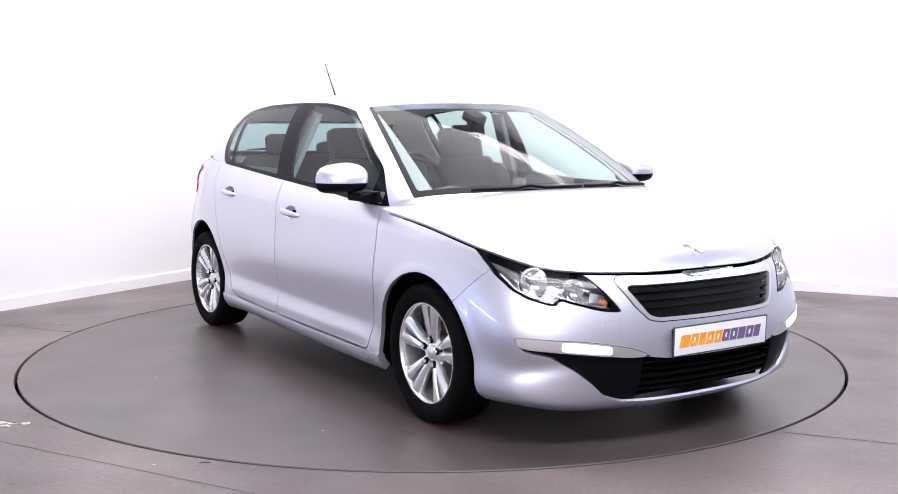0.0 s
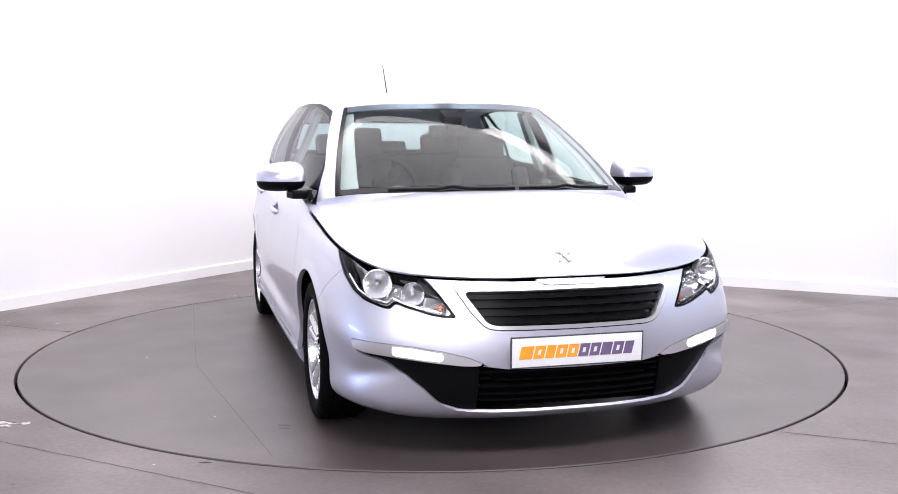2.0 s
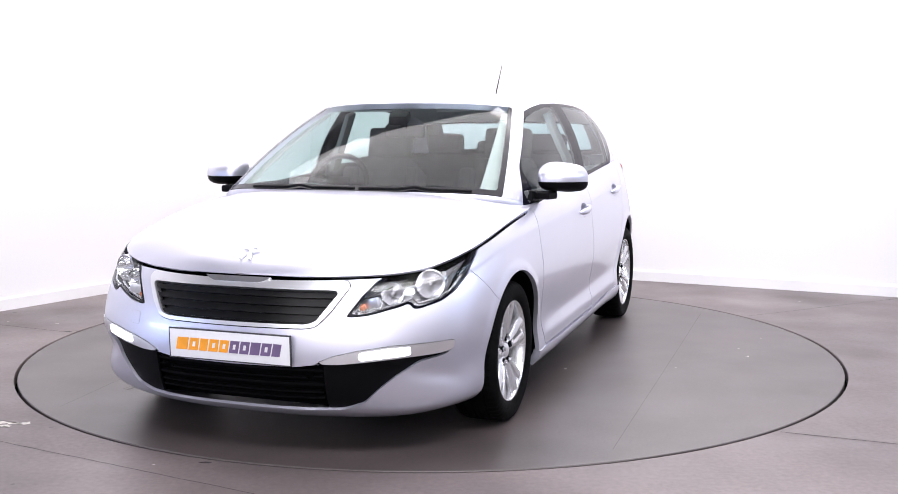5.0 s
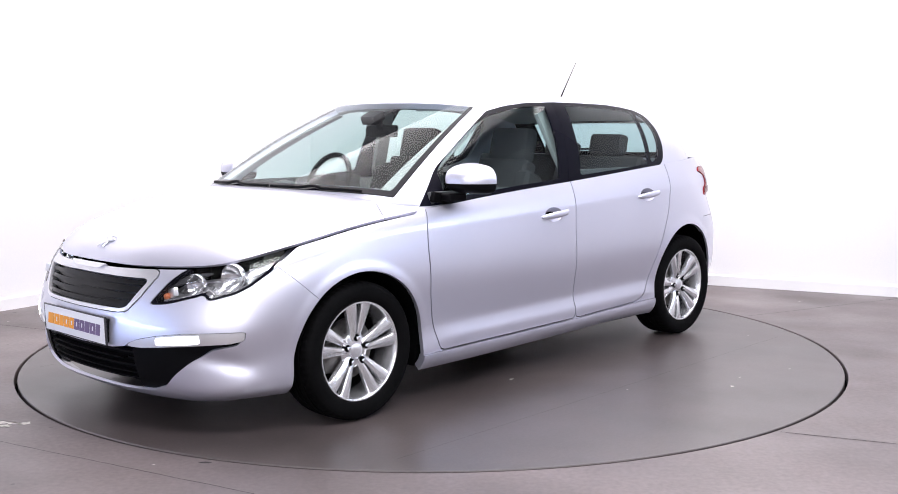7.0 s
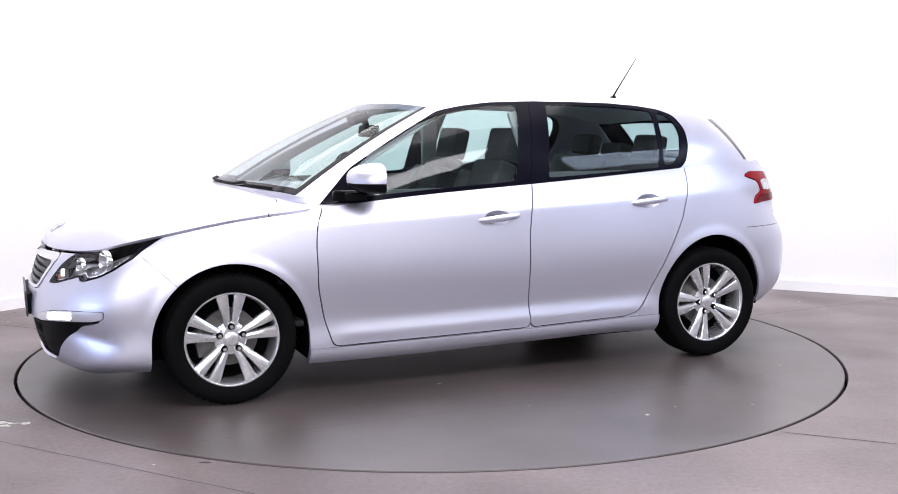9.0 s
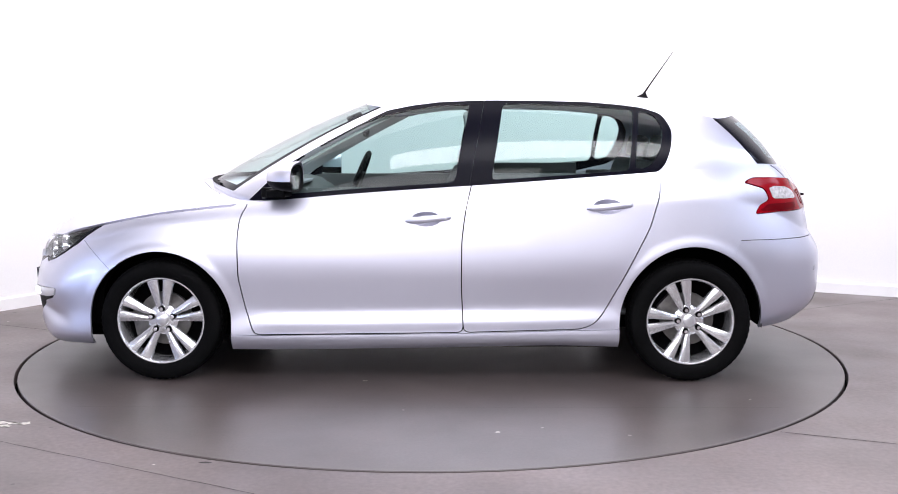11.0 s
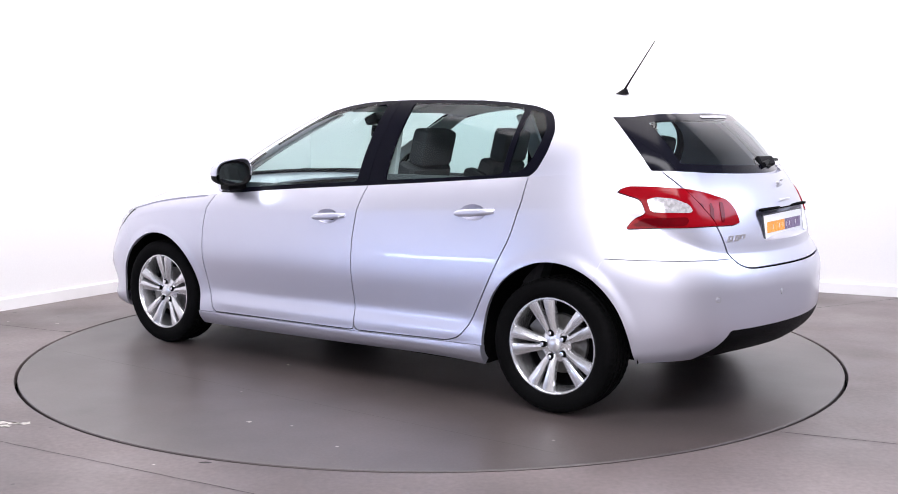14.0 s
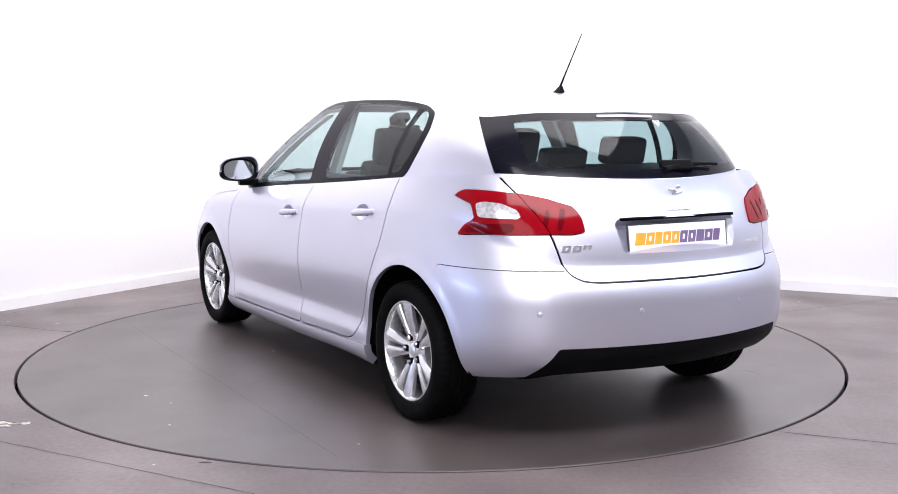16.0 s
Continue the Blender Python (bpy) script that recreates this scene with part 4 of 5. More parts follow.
# -- grille --
GRILLE_IN = [(-0.1, 0.521), (0.302, 0.523), (0.338, 0.533), (0.408, 0.635), (0.400, 0.647), (-0.1, 0.650)]
mesh_in, surround = left["grille"].split(facing(GRILLE_IN, 1.8, 3, 0.012), 0.0)
surround = surround.keep(0.6775 + 0.004 * np.clip(surround.V[:, 1] / 0.4, 0, 1) ** 2 - surround.V[:, 2])
sheet_part("grille_surround", surround.offset(0.004).whole(), SATIN, front_bumper, "satin chrome grille surround", 0.03)
sheet_part("grille_backing", mesh_in.offset(-0.030).whole(), GRILLE_BLACK, front_bumper, "black grille mesh")
for i in range(4):
    z = 0.531 + 0.0300 * i
    slat = mesh_in.keep(np.minimum(mesh_in.V[:, 2] - z, z + 0.017 - mesh_in.V[:, 2])).offset(-0.008)
    sheet_part("grille_slat", slat.whole(), GRILLE_BLACK, front_bumper, "black grille bar", 0.03)
CREST = [(-0.1, 0.664), (0.10, 0.664), (0.135, 0.677), (0.15, 0.69), (-0.1, 0.69)]
crest = left["grille"].keep(facing(CREST, 1.8, 3, 0.008)(left["grille"])).offset(0.013)
sheet_part("grille_crest", crest.whole(), CHROME, front_bumper, "chrome bar above the grille", 0.014)
# -- lower intake --
sheet_part("intake_backing", left["intake"].offset(-0.05).whole(), VOID, front_bumper, "black lower intake", 0)
for i in range(5):
    z = 0.222 + 0.030 * i
    bar = left["intake"].keep(np.minimum(np.minimum(left["intake"].V[:, 2] - z, z + 0.011 - left["intake"].V[:, 2]), 0.37 - left["intake"].V[:, 1])).offset(-0.018)
    if bar.F:
        sheet_part("intake_bar", bar.whole(), BLACK_PLASTIC, front_bumper, "black plastic intake bar", 0.02)
# The pod is black plastic; its outer tip paints the shadow below the blade.
pod = left["intake"].keep(left["intake"].V[:, 1] - 0.372).offset(-0.012)
two("intake_pod", pod, BLACK_PLASTIC, (front_bumper, front_bumper), "black plastic intake corner; its tip paints the blade's shadow gap", 0.01)

# -- running lights --
led, blade = left["blade"].split(lambda s: np.minimum(np.minimum(s.V[:, 1] - 0.500, 0.672 - s.V[:, 1]), inside(rounded(BLADE, 0.006), s.V[:, [1, 2]]) - 0.009), 0.0)
two("lamp_blade", blade.offset(0.004), SATIN, (front_bumper, front_bumper), "satin chrome blade round the running light", 0.012)
two("running_light", led.offset(0.006), DAYLIGHT_LED, (front_bumper, front_bumper), "lit white daytime running light", 0.01)
# -- tow cover: a small square lid low on the right of the bumper --
square = left["front_bumper"].keep(facing([(0.462, 0.470), (0.520, 0.470), (0.520, 0.522), (0.462, 0.522)], 1.5, 3, 0.008)(left["front_bumper"]))
sheet_part("tow_cover_gap", square.offset(0.0008).mirrored(), LAMP_HOUSING, front_bumper, "fine gap round the tow cover", 0)
lid = left["front_bumper"].keep(facing([(0.4638, 0.4718), (0.5182, 0.4718), (0.5182, 0.5202), (0.4638, 0.5202)], 1.5, 3, 0.008)(left["front_bumper"]))
sheet_part("tow_cover", lid.offset(0.002).mirrored(), PAINT, front_bumper, "silver tow eye cover", 0.001)

# -- headlights --
inset = lambda s: inside(rounded(HEADLIGHT, 0.012), s.V[:, [1, 2]])
clear, rim_sheet = left["headlight"].split(lambda s: inset(s) - 0.008, 0.0)
headlights = two("headlight", rim_sheet.offset(0.001), BLACK_GLOSS, (car, car), "headlight with clear lens and dark surround", 0.02)
for q in two("lens", clear.offset(0.001), LENS, headlights, "clear headlight lens"):
    q.visible_shadow = False
two("lamp_housing", left["headlight"].offset(-0.075), LAMP_CHROME, headlights, "bright lamp housing")
brow = left["headlight"].keep(left["headlight"].V[:, 2] - np.interp(left["headlight"].V[:, 1], [0.44, 0.50, 0.62, 0.70, 0.81], [0.60, 0.625, 0.690, 0.745, 0.800])).offset(-0.030)
two("lamp_brow", brow, LAMP_DARK, headlights, "dark grey bezel above the reflectors", 0.012)


def bowl(radius, deep):
    return lathe([(0.001, -deep), (radius * 0.3, -deep * 0.93), (radius * 0.6, -deep * 0.66), (radius * 0.85, -deep * 0.3), (radius, 0.0), (radius * 1.06, 0.004), (radius * 1.1, 0.0), (radius * 1.1, -deep * 0.5)], 36, "Y")


for sign, lamp in zip((1, -1), headlights):
    for y, z, r, back in ((0.700, 0.658, 0.052, 0.038), (0.582, 0.628, 0.041, 0.036)):
        x = nose(y, z) - back
        aim = pose(x, sign * y, z, 0, 0, -90 + sign * 14) @ pose(0, 0, 0, 0, 0, 0)
        part("reflector", bowl(r, r * 0.75), REFLECTOR, lamp, "chrome reflector bowl", aim, sharp=50)
        part("bulb", lathe([(0.0005, 0.012), (0.006, 0.010), (0.009, 0.0), (0.007, -0.03)], 16, "Y"), WHITE_LENS, lamp, "clear bulb", aim)
    x = nose(0.50, 0.588) - 0.035
    part("indicator_reflector", box(0.02, 0.085, 0.038, 0.008, 2), SATIN, lamp, "chrome indicator reflector", pose(x, sign * 0.515, 0.597, 14 * sign, 0, -14 * sign))
    part("indicator_bulb", lathe([(0.0005, 0.016), (0.010, 0.012), (0.014, 0.0), (0.010, -0.02)], 16, "Y"), AMBER, lamp, "orange indicator bulb", pose(x + 0.012, sign * 0.492, 0.582, 0, 0, -90))
    edge = [(0.49, 0.566), (0.56, 0.578), (0.625, 0.596), (0.655, 0.612), (0.675, 0.592), (0.73, 0.606), (0.768, 0.634), (0.790, 0.685)]
    part("trim_line", tube([(nose(y, z) - 0.022, sign * y, z) for y, z in edge], 0.0055, 8), LAMP_CHROME, lamp, "bright trim line along the lower edge")

# -- tail lights --
white, red = left["tail"].split(along(TAIL_WHITE, 0.01), 0.0005)
outer, onlid = red.split(lambda s: -facing(TAILGATE, -3, -1.4, 0.03)(s), 0.0012)
taillights = two("tail_light", outer.offset(0.006), RED, (car, car), "red tail light with a white window", 0.03)
two("reversing_lens", white.offset(0.008), WHITE_LENS, taillights, "white reversing light window", 0.01)
lid_lamps = two("tail_light_inner", onlid.offset(0.006), RED, (tailgate, tailgate), "red tail light on the tailgate", 0.03)
for k in range(3):
    a0 = 4.72 + 0.075 * k
    claw = onlid.keep(along([(a0, 0.856), (a0 + 0.025, 0.856), (a0 + 0.05, 0.935), (a0 + 0.022, 0.940)], 0.006)(onlid))
    if claw.F:
        two("light_claw", claw.offset(0.0085), RED_DARK, lid_lamps, "dark red claw mark", 0.003)
low_bar = outer.keep(along([(4.41, 0.842), (4.66, 0.850), (4.68, 0.885), (4.47, 0.880)], 0.006)(outer))
two("reflex_bar", low_bar.offset(0.0085), RED_DARK, taillights, "dark red reflector bar", 0.003)


# -- number plates, with plain bars for the lettering --
def glyph(w, h, hole):
    """A slanted block, with or without a slot in it."""
    lean = 0.22 * h
    out = [(-w / 2, -h / 2), (w / 2, -h / 2), (w / 2, h / 2), (-w / 2, h / 2)]
    if not hole:
        ring, faces = out, [(0, 1, 2, 3), (7, 6, 5, 4), (0, 4, 5, 1), (1, 5, 6, 2), (2, 6, 7, 3), (3, 7, 4, 0)]
    else:
        ring = out + [(a * 0.32, b * 0.42) for a, b in out]
        n = 8
        faces = []
        for i in range(4):
            j = (i + 1) % 4
            faces += [(i, j, 4 + j, 4 + i), (n + i, n + 4 + i, n + 4 + j, n + j), (i, n + i, n + j, j), (4 + i, 4 + j, n + 4 + j, n + 4 + i)]
    verts = [(0.0, a + b / h * lean, b) for a, b in ring] + [(0.0016, a + b / h * lean, b) for a, b in ring]
    return verts, faces


def number_plate(parent, m, rear):
    plate = part("number_plate", box(0.006, 0.524, 0.112, 0.0025, 2), PLATE_WHITE, parent, "white number plate with orange and purple bars", m)
    rim = join(box(0.009, 0.532, 0.005, 0.001, 1, pose(-0.001, 0, 0.0572)), box(0.009, 0.532, 0.005, 0.001, 1, pose(-0.001, 0, -0.0572)),
               box(0.009, 0.005, 0.12, 0.001, 1, pose(-0.001, 0.2635, 0)), box(0.009, 0.005, 0.12, 0.001, 1, pose(-0.001, -0.2635, 0)))
    # Dark edge; at the rear its tone stands for the shadow in the recess.
    part("plate_frame", rim, LAMP_DARK, plate, "thin plate frame, darkened as the recess shade at the rear")
    y = -0.232
    for i, w in enumerate((0.055, 0.046, 0.040, 0.046, 0.044, 0.044, 0.044, 0.046, 0.046, 0.040)):
        v, f = glyph(w - 0.005, 0.048, i in (1, 3, 4, 5, 6, 8))
        part("letter_bar", (v, f), ORANGE if i < 5 else PURPLE, plate, "orange bar" if i < 5 else "purple bar", pose(0.0032, y + w / 2, 0.0), smooth=False)
        y += w + 0.0008
    return plate


number_plate(front_bumper, pose(2.158, 0, 0.428, 0, 2, 0), False)
part("plate_mount", box(0.03, 0.50, 0.10, 0.01, 2), BLACK_PLASTIC, front_bumper, m=pose(2.140, 0, 0.426))
rear_x = nose(0.05, 0.82, False) + 0.047
sheet_part("plate_recess", left["recess"].whole(), PAINT, tailgate, "recess for the number plate", 0.004)
number_plate(tailgate, pose(rear_x - 0.012, 0, 0.815, 0, 0, 180) @ pose(0, 0, 0, 0, -8, 0), True)
# A thin black bar along the upper edge of the recess.
part("recess_bar", box(0.02, 0.60, 0.012, 0.004, 2), VOID, tailgate, "thin black bar above the rear plate", pose(nose(0.05, 0.895, False) + 0.014, 0, 0.897))


# -- badges: plain chrome shapes --
def badge_mesh(s=1.0):
    parts = [box(0.008, 0.012 * s, 0.055 * s, 0.002, 1, pose(0, 0.002, 0.0, 25, 0, 0)), box(0.008, 0.050 * s, 0.010 * s, 0.002, 1, pose(0, -0.012 * s, 0.018 * s, -15, 0, 0)),
             box(0.008, 0.040 * s, 0.009 * s, 0.002, 1, pose(0, 0.022 * s, 0.006 * s, 20, 0, 0)), box(0.008, 0.010 * s, 0.036 * s, 0.002, 1, pose(0, -0.016 * s, -0.024 * s, -22, 0, 0)),
             box(0.008, 0.012 * s, 0.034 * s, 0.002, 1, pose(0, 0.014 * s, -0.026 * s, 14, 0, 0)), box(0.008, 0.022 * s, 0.014 * s, 0.003, 1, pose(0, 0.010 * s, 0.034 * s))]
    return join(*parts)


part("badge", badge_mesh(1.05), SATIN, hood, "plain chrome badge", pose(1.990, 0, 0.769, 0, -60, 0))
part("badge", badge_mesh(1.05), SATIN, tailgate, "plain chrome badge", pose(nose(0.02, 0.985, False) - 0.004, 0.0, 0.985, 0, 28, 180))
for i in range(9):
    part("lettering_bar", box(0.004, 0.012, 0.010, 0.001, 1), SATIN, tailgate, "tiny chrome bar", pose(nose(0.02, 0.930, False) - 0.002, 0.064 - 0.016 * i, 0.930, 0, 20, 0))
for i in range(3):
    y = 0.530 - 0.042 * i
    v, f = glyph(0.034, 0.026, True)
    part("lettering_bar", (v, f), SATIN, tailgate, "chrome bar of a model badge", pose(nose(y, 0.79, False) - 0.005, y, 0.79, 0, 8, 180 - 18) @ pose(0, 0, 0), smooth=False)
for i in range(6):
    y = -0.40 - 0.018 * i
    part("lettering_bar", box(0.004, 0.013, 0.012 if i < 4 else 0.02, 0.001, 1), SATIN, tailgate, "tiny chrome bar", pose(nose(y, 0.775, False) - 0.001, y, 0.775, 0, 8, 20))

# -- rear bumper: parking sensors, pressed line --
for y in (0.655, 0.26, -0.26, -0.655):
    x, z = nose(y, 0.545, False) - (0.004 if abs(y) > 0.5 else 0.0), 0.545
    part("parking_sensor", lathe([(0.0005, 0.0012), (0.008, 0.0012), (0.0095, 0.0006), (0.010, -0.002)], 20, "Y"), PAINT, rear_bumper, "small round parking sensor", pose(x, y, z, 0, 0, 90 + (-42 if y > 0.5 else 42 if y < -0.5 else 0)))
    part("sensor_ring", lathe([(0.0102, 0.001), (0.0125, 0.001), (0.0128, -0.002)], 20, "Y"), LAMP_HOUSING, rear_bumper, m=pose(x, y, z, 0, 0, 90 + (-42 if y > 0.5 else 42 if y < -0.5 else 0)))


# -- door mirrors --
def mirror_shell(sign, low, high):
    """The part of a rounded mirror housing between two heights; its open back is flat."""
    rows, cols, P = 20, 40, []
    for i in range(rows + 1):
        v = math.sin(math.pi / 2 * (-1 + 2 * i / rows))
        row = []
        for j in range(cols + 1):
            u = math.pi * (-0.5 + j / cols)
            r = max(1 - abs(v) ** (2.2 if v > 0 else 3.2), 0) ** (1 / 2.4)
            side_w = 0.5 + 0.5 * math.sin(u)
            x = 0.195 * math.cos(u) ** 0.75 * r * (0.55 + 0.45 * (1 - side_w)) - 0.02
            y = 0.113 * math.copysign(abs(math.sin(u)) ** 0.8, math.sin(u)) * (r ** 0.6)
            out_w = 0.5 + 0.5 * y / 0.105
            z = 0.072 * v * (1.05 - 0.18 * out_w) + 0.012 * (1 - out_w)
            row.append((x, sign * y, z))
        P.append(row)
    P = np.array(P)
    s = grid_sheet(P, P[:, :, :1])
    if (s.normals()[len(s.V) // 2][0] < 0):
        s.F = [f[::-1] for f in s.F]
    cut = 0.010 * np.sin(s.V[:, 0] * 9)
    return s.keep(np.minimum(s.V[:, 2] - low - cut * 0, high - s.V[:, 2]))


for sign, door in zip((1, -1), front_doors):
    centre = pose(0.632, sign * 0.930, 1.012, 0, 0, -sign * 8)
    shell_top = mirror_shell(sign, -0.012, 1)
    cover = sheet_part("mirror_cover", shell_top, PAINT, door, "silver door mirror cover", 0.004)
    cover.matrix_basis = centre
    base = sheet_part("mirror_base", mirror_shell(sign, -1, -0.014), BLACK_PLASTIC, door, "black lower half of the door mirror", 0.004)
    base.matrix_basis = centre
    bez = [(-0.022, sign * 0.100 * math.copysign(abs(math.cos(w)) ** 0.8, math.cos(w)), 0.066 * math.copysign(abs(math.sin(w)) ** 0.8, math.sin(w))) for w in np.linspace(0, 2 * math.pi, 40, endpoint=False)]
    back = [(-0.012, b * 0.86, c * 0.82) for a, b, c in bez]
    ring_faces = [(i, (i + 1) % 40, 40 + (i + 1) % 40, 40 + i) for i in range(40)]
    part("mirror_bezel", (bez + back, ring_faces), BLACK_PLASTIC, door, "black mirror bezel", centre)
    part("mirror_glass", ([(-0.0125, b * 0.9, c * 0.88) for a, b, c in bez], [tuple(range(40))[::-sign]]), MIRROR, door, "mirror glass", centre, smooth=False)
    arm = join(box(0.10, 0.11, 0.036, 0.014, 3, pose(0.715, sign * 0.845, 0.935, 0, 0, sign * -12)), box(0.13, 0.03, 0.05, 0.012, 3, pose(0.745, sign * 0.806, 0.930, 0, -8, 0)))
    part("mirror_arm", arm, BLACK_PLASTIC, door, "black mirror arm")

# -- aerial --
aerial_base = [(0.055, 0.0, 0.0), (0.02, 0.020, 0.0), (-0.035, 0.016, 0.0), (-0.045, 0.0, 0.0), (-0.035, -0.016, 0.0), (0.02, -0.020, 0.0), (-0.012, 0.006, 0.028), (-0.032, 0.006, 0.030), (-0.032, -0.006, 0.030), (-0.012, -0.006, 0.028)]
aerial = part("aerial", (aerial_base, [(5, 4, 3, 2, 1, 0), (6, 7, 8, 9), (0, 1, 6), (1, 2, 7, 6), (2, 3, 7), (3, 8, 7), (3, 4, 8), (4, 5, 9, 8), (5, 0, 9), (0, 6, 9)]), BLACK_PLASTIC, car, "black roof aerial", pose(-1.19, 0, float(roof_mid(np.array([-1.19]))[0]) - 0.003, 0, 5, 0))
part("mast", tube([(-0.020, 0, 0.026), (-0.055, 0, 0.070), (-0.20, 0, 0.246)], 0.006, 8, 0.0022), BLACK_PLASTIC, aerial, "thin aerial mast")

# -- wipers --
def glass_at(y, v):
    j = int(np.argmin(np.abs(GP[3, :110, 1] - abs(y))))
    q = GP[3 + int(round(v * 45)), j]
    return Vector((q[0], math.copysign(q[1], y), q[2]))


lift = Vector((0.010, 0, 0.008))
for y0, y1, hinge in ((-0.50, 0.08, -0.30), (0.10, 0.60, 0.40)):
    pts = [glass_at(y0 + (y1 - y0) * k / 8, 0.022 + 0.012 * math.sin(math.pi * k / 8)) + lift for k in range(9)]
    arm_ob = part("wiper", tube(pts, 0.0075, 8), BLACK_PLASTIC, car, "black windscreen wiper")
rear_wiper = part("rear_wiper", join(box(0.035, 0.16, 0.05, 0.016, 3, pose(-1.892, -0.10, 1.096, 0, 30, -4))), BLACK_PLASTIC, tailgate, "black rear wiper")
part("rear_wiper_blade", tube([(-1.915, -0.02, 1.082), (-1.90, -0.12, 1.098), (-1.885, -0.24, 1.103), (-1.865, -0.36, 1.098)], 0.014, 8, 0.006), BLACK_PLASTIC, rear_wiper)
strip_sheet = left["rear_border"].keep(np.minimum(0.155 - left["rear_border"].V[:, 1], np.minimum(left["rear_border"].A[:, 1] - 0.900, 0.935 - left["rear_border"].A[:, 1]) * 0.4))
sheet_part("brake_light", strip_sheet.offset(0.004).whole(), BRAKE_STRIP, tailgate, "high brake light strip", 0.003)

# -- cabin --
headliner = left["roof"].offset(-0.03)
headliner.V[:, 1] = np.where(left["roof"].V[:, 1] < 1e-6, 0.0, headliner.V[:, 1])
sheet_part("headliner", headliner.whole(), HEADLINING, car, "pale grey roof lining", 0)


def seat_mesh(w, d, h, lean):
    """A backrest: a padded slab with side bolsters."""
    return join(box(0.11, w * 0.72, h, 0.045, 3, pose(0, 0, h / 2)), box(0.15, w * 0.20, h * 0.86, 0.05, 3, pose(0.02, w * 0.40, h * 0.45)), box(0.15, w * 0.20, h * 0.86, 0.05, 3, pose(0.02, -w * 0.40, h * 0.45)))


def car_seat(x, y, headrest_x):
    seat = part("seat", join(box(0.50, 0.36, 0.14, 0.05, 3, pose(0.0, 0, 0.0)), box(0.48, 0.10, 0.17, 0.045, 3, pose(0, 0.22, 0.01)), box(0.48, 0.10, 0.17, 0.045, 3, pose(0, -0.22, 0.01))), FABRIC, car, "dark grey fabric car seat", pose(x, y, 0.46, 0, -6, 0))
    part("seat_back", seat_mesh(0.50, 0.12, 0.62, 0), FABRIC, seat, m=pose(-0.24, 0, 0.06, 0, -16, 0))
    part("headrest", box(0.10, 0.27, 0.19, 0.045, 4), FABRIC, seat, "padded headrest", pose(-0.445, 0, 0.745, 0, -8, 0))
    for k in (-0.07, 0.07):
        part("headrest_post", tube([(-0.415, k, 0.60), (-0.435, k, 0.69)], 0.007, 8), CHROME, seat, "chrome headrest post")


car_seat(0.23, 0.37, 0)
car_seat(0.22, -0.37, 0)
bench = part("rear_bench", box(0.50, 1.30, 0.18, 0.06, 3), FABRIC, car, "dark fabric rear bench", pose(-0.78, 0, 0.48))
part("bench_back", join(box(0.14, 0.64, 0.58, 0.05, 3, pose(0, 0.335, 0.29)), box(0.14, 0.64, 0.58, 0.05, 3, pose(0, -0.335, 0.29))), FABRIC, bench, m=pose(-0.24, 0, 0.04, 0, -20, 0))
for y in (0.36, 0.0, -0.36):
    part("headrest", box(0.085, 0.25, 0.13 if y else 0.09, 0.04, 3), FABRIC, bench, "padded rear headrest", pose(-0.455, y, 0.665 if y else 0.635, 0, -12, 0))
part("parcel_shelf", box(0.42, 1.14, 0.025, 0.008, 2), DASH, car, "dark parcel shelf", pose(-1.47, 0, 0.985))
dash_profile = [(1.12, 0.50), (1.12, 0.935), (0.98, 0.938), (0.74, 0.925), (0.66, 0.905), (0.60, 0.85), (0.62, 0.72), (0.66, 0.55)]
dash_verts, dash_faces, dn = [], [], len(dash_profile)
for i in range(13):
    y = -0.74 + 1.48 * i / 12
    hump = 0.05 * math.exp(-((y + 0.37) / 0.17) ** 2)
    for x, z in dash_profile:
        inwards = 1 - 0.16 * abs(y) if x > 1 else 1
        dash_verts.append((x * inwards if x > 1 else x, y, z + (hump if 0.59 < x < 0.8 and z > 0.8 else 0) - (0.03 if x > 1 and z > 0.9 else 0) - (0.09 * min(max((abs(y) - 0.45) / 0.29, 0), 1) if x > 0.9 and z > 0.9 else 0)))
for i in range(12):
    for j in range(dn):
        dash_faces.append((i * dn + j, i * dn + (j + 1) % dn, (i + 1) * dn + (j + 1) % dn, (i + 1) * dn + j))
dash_faces += [tuple(range(dn))[::-1], tuple(12 * dn + j for j in range(dn))]
dashboard = part("dashboard", (dash_verts, dash_faces), DASH, car, "dark grey dashboard", sharp=60)
wheel_ring = lathe([(0.168 + 0.015 * math.cos(w), 0.015 * math.sin(w)) for w in np.linspace(0, 2 * math.pi, 11)], 48, "Y")
steering = part("steering_wheel", wheel_ring, BLACK_PLASTIC, car, "black steering wheel", pose(0.44, -0.37, 0.945, 0, 0, 90) @ pose(0, 0, 0, -22, 0, 0))
part("airbag_pad", join(box(0.13, 0.03, 0.10, 0.014, 3), box(0.31, 0.018, 0.03, 0.006, 2), box(0.03, 0.018, 0.16, 0.006, 2, pose(0, 0, -0.07))), BLACK_PLASTIC, steering)
inside_mirror = part("inside_mirror", box(0.03, 0.215, 0.065, 0.014, 3), BLACK_PLASTIC, car, "black inside mirror", pose(0.36, -0.01, 1.235, 0, -8, 6))
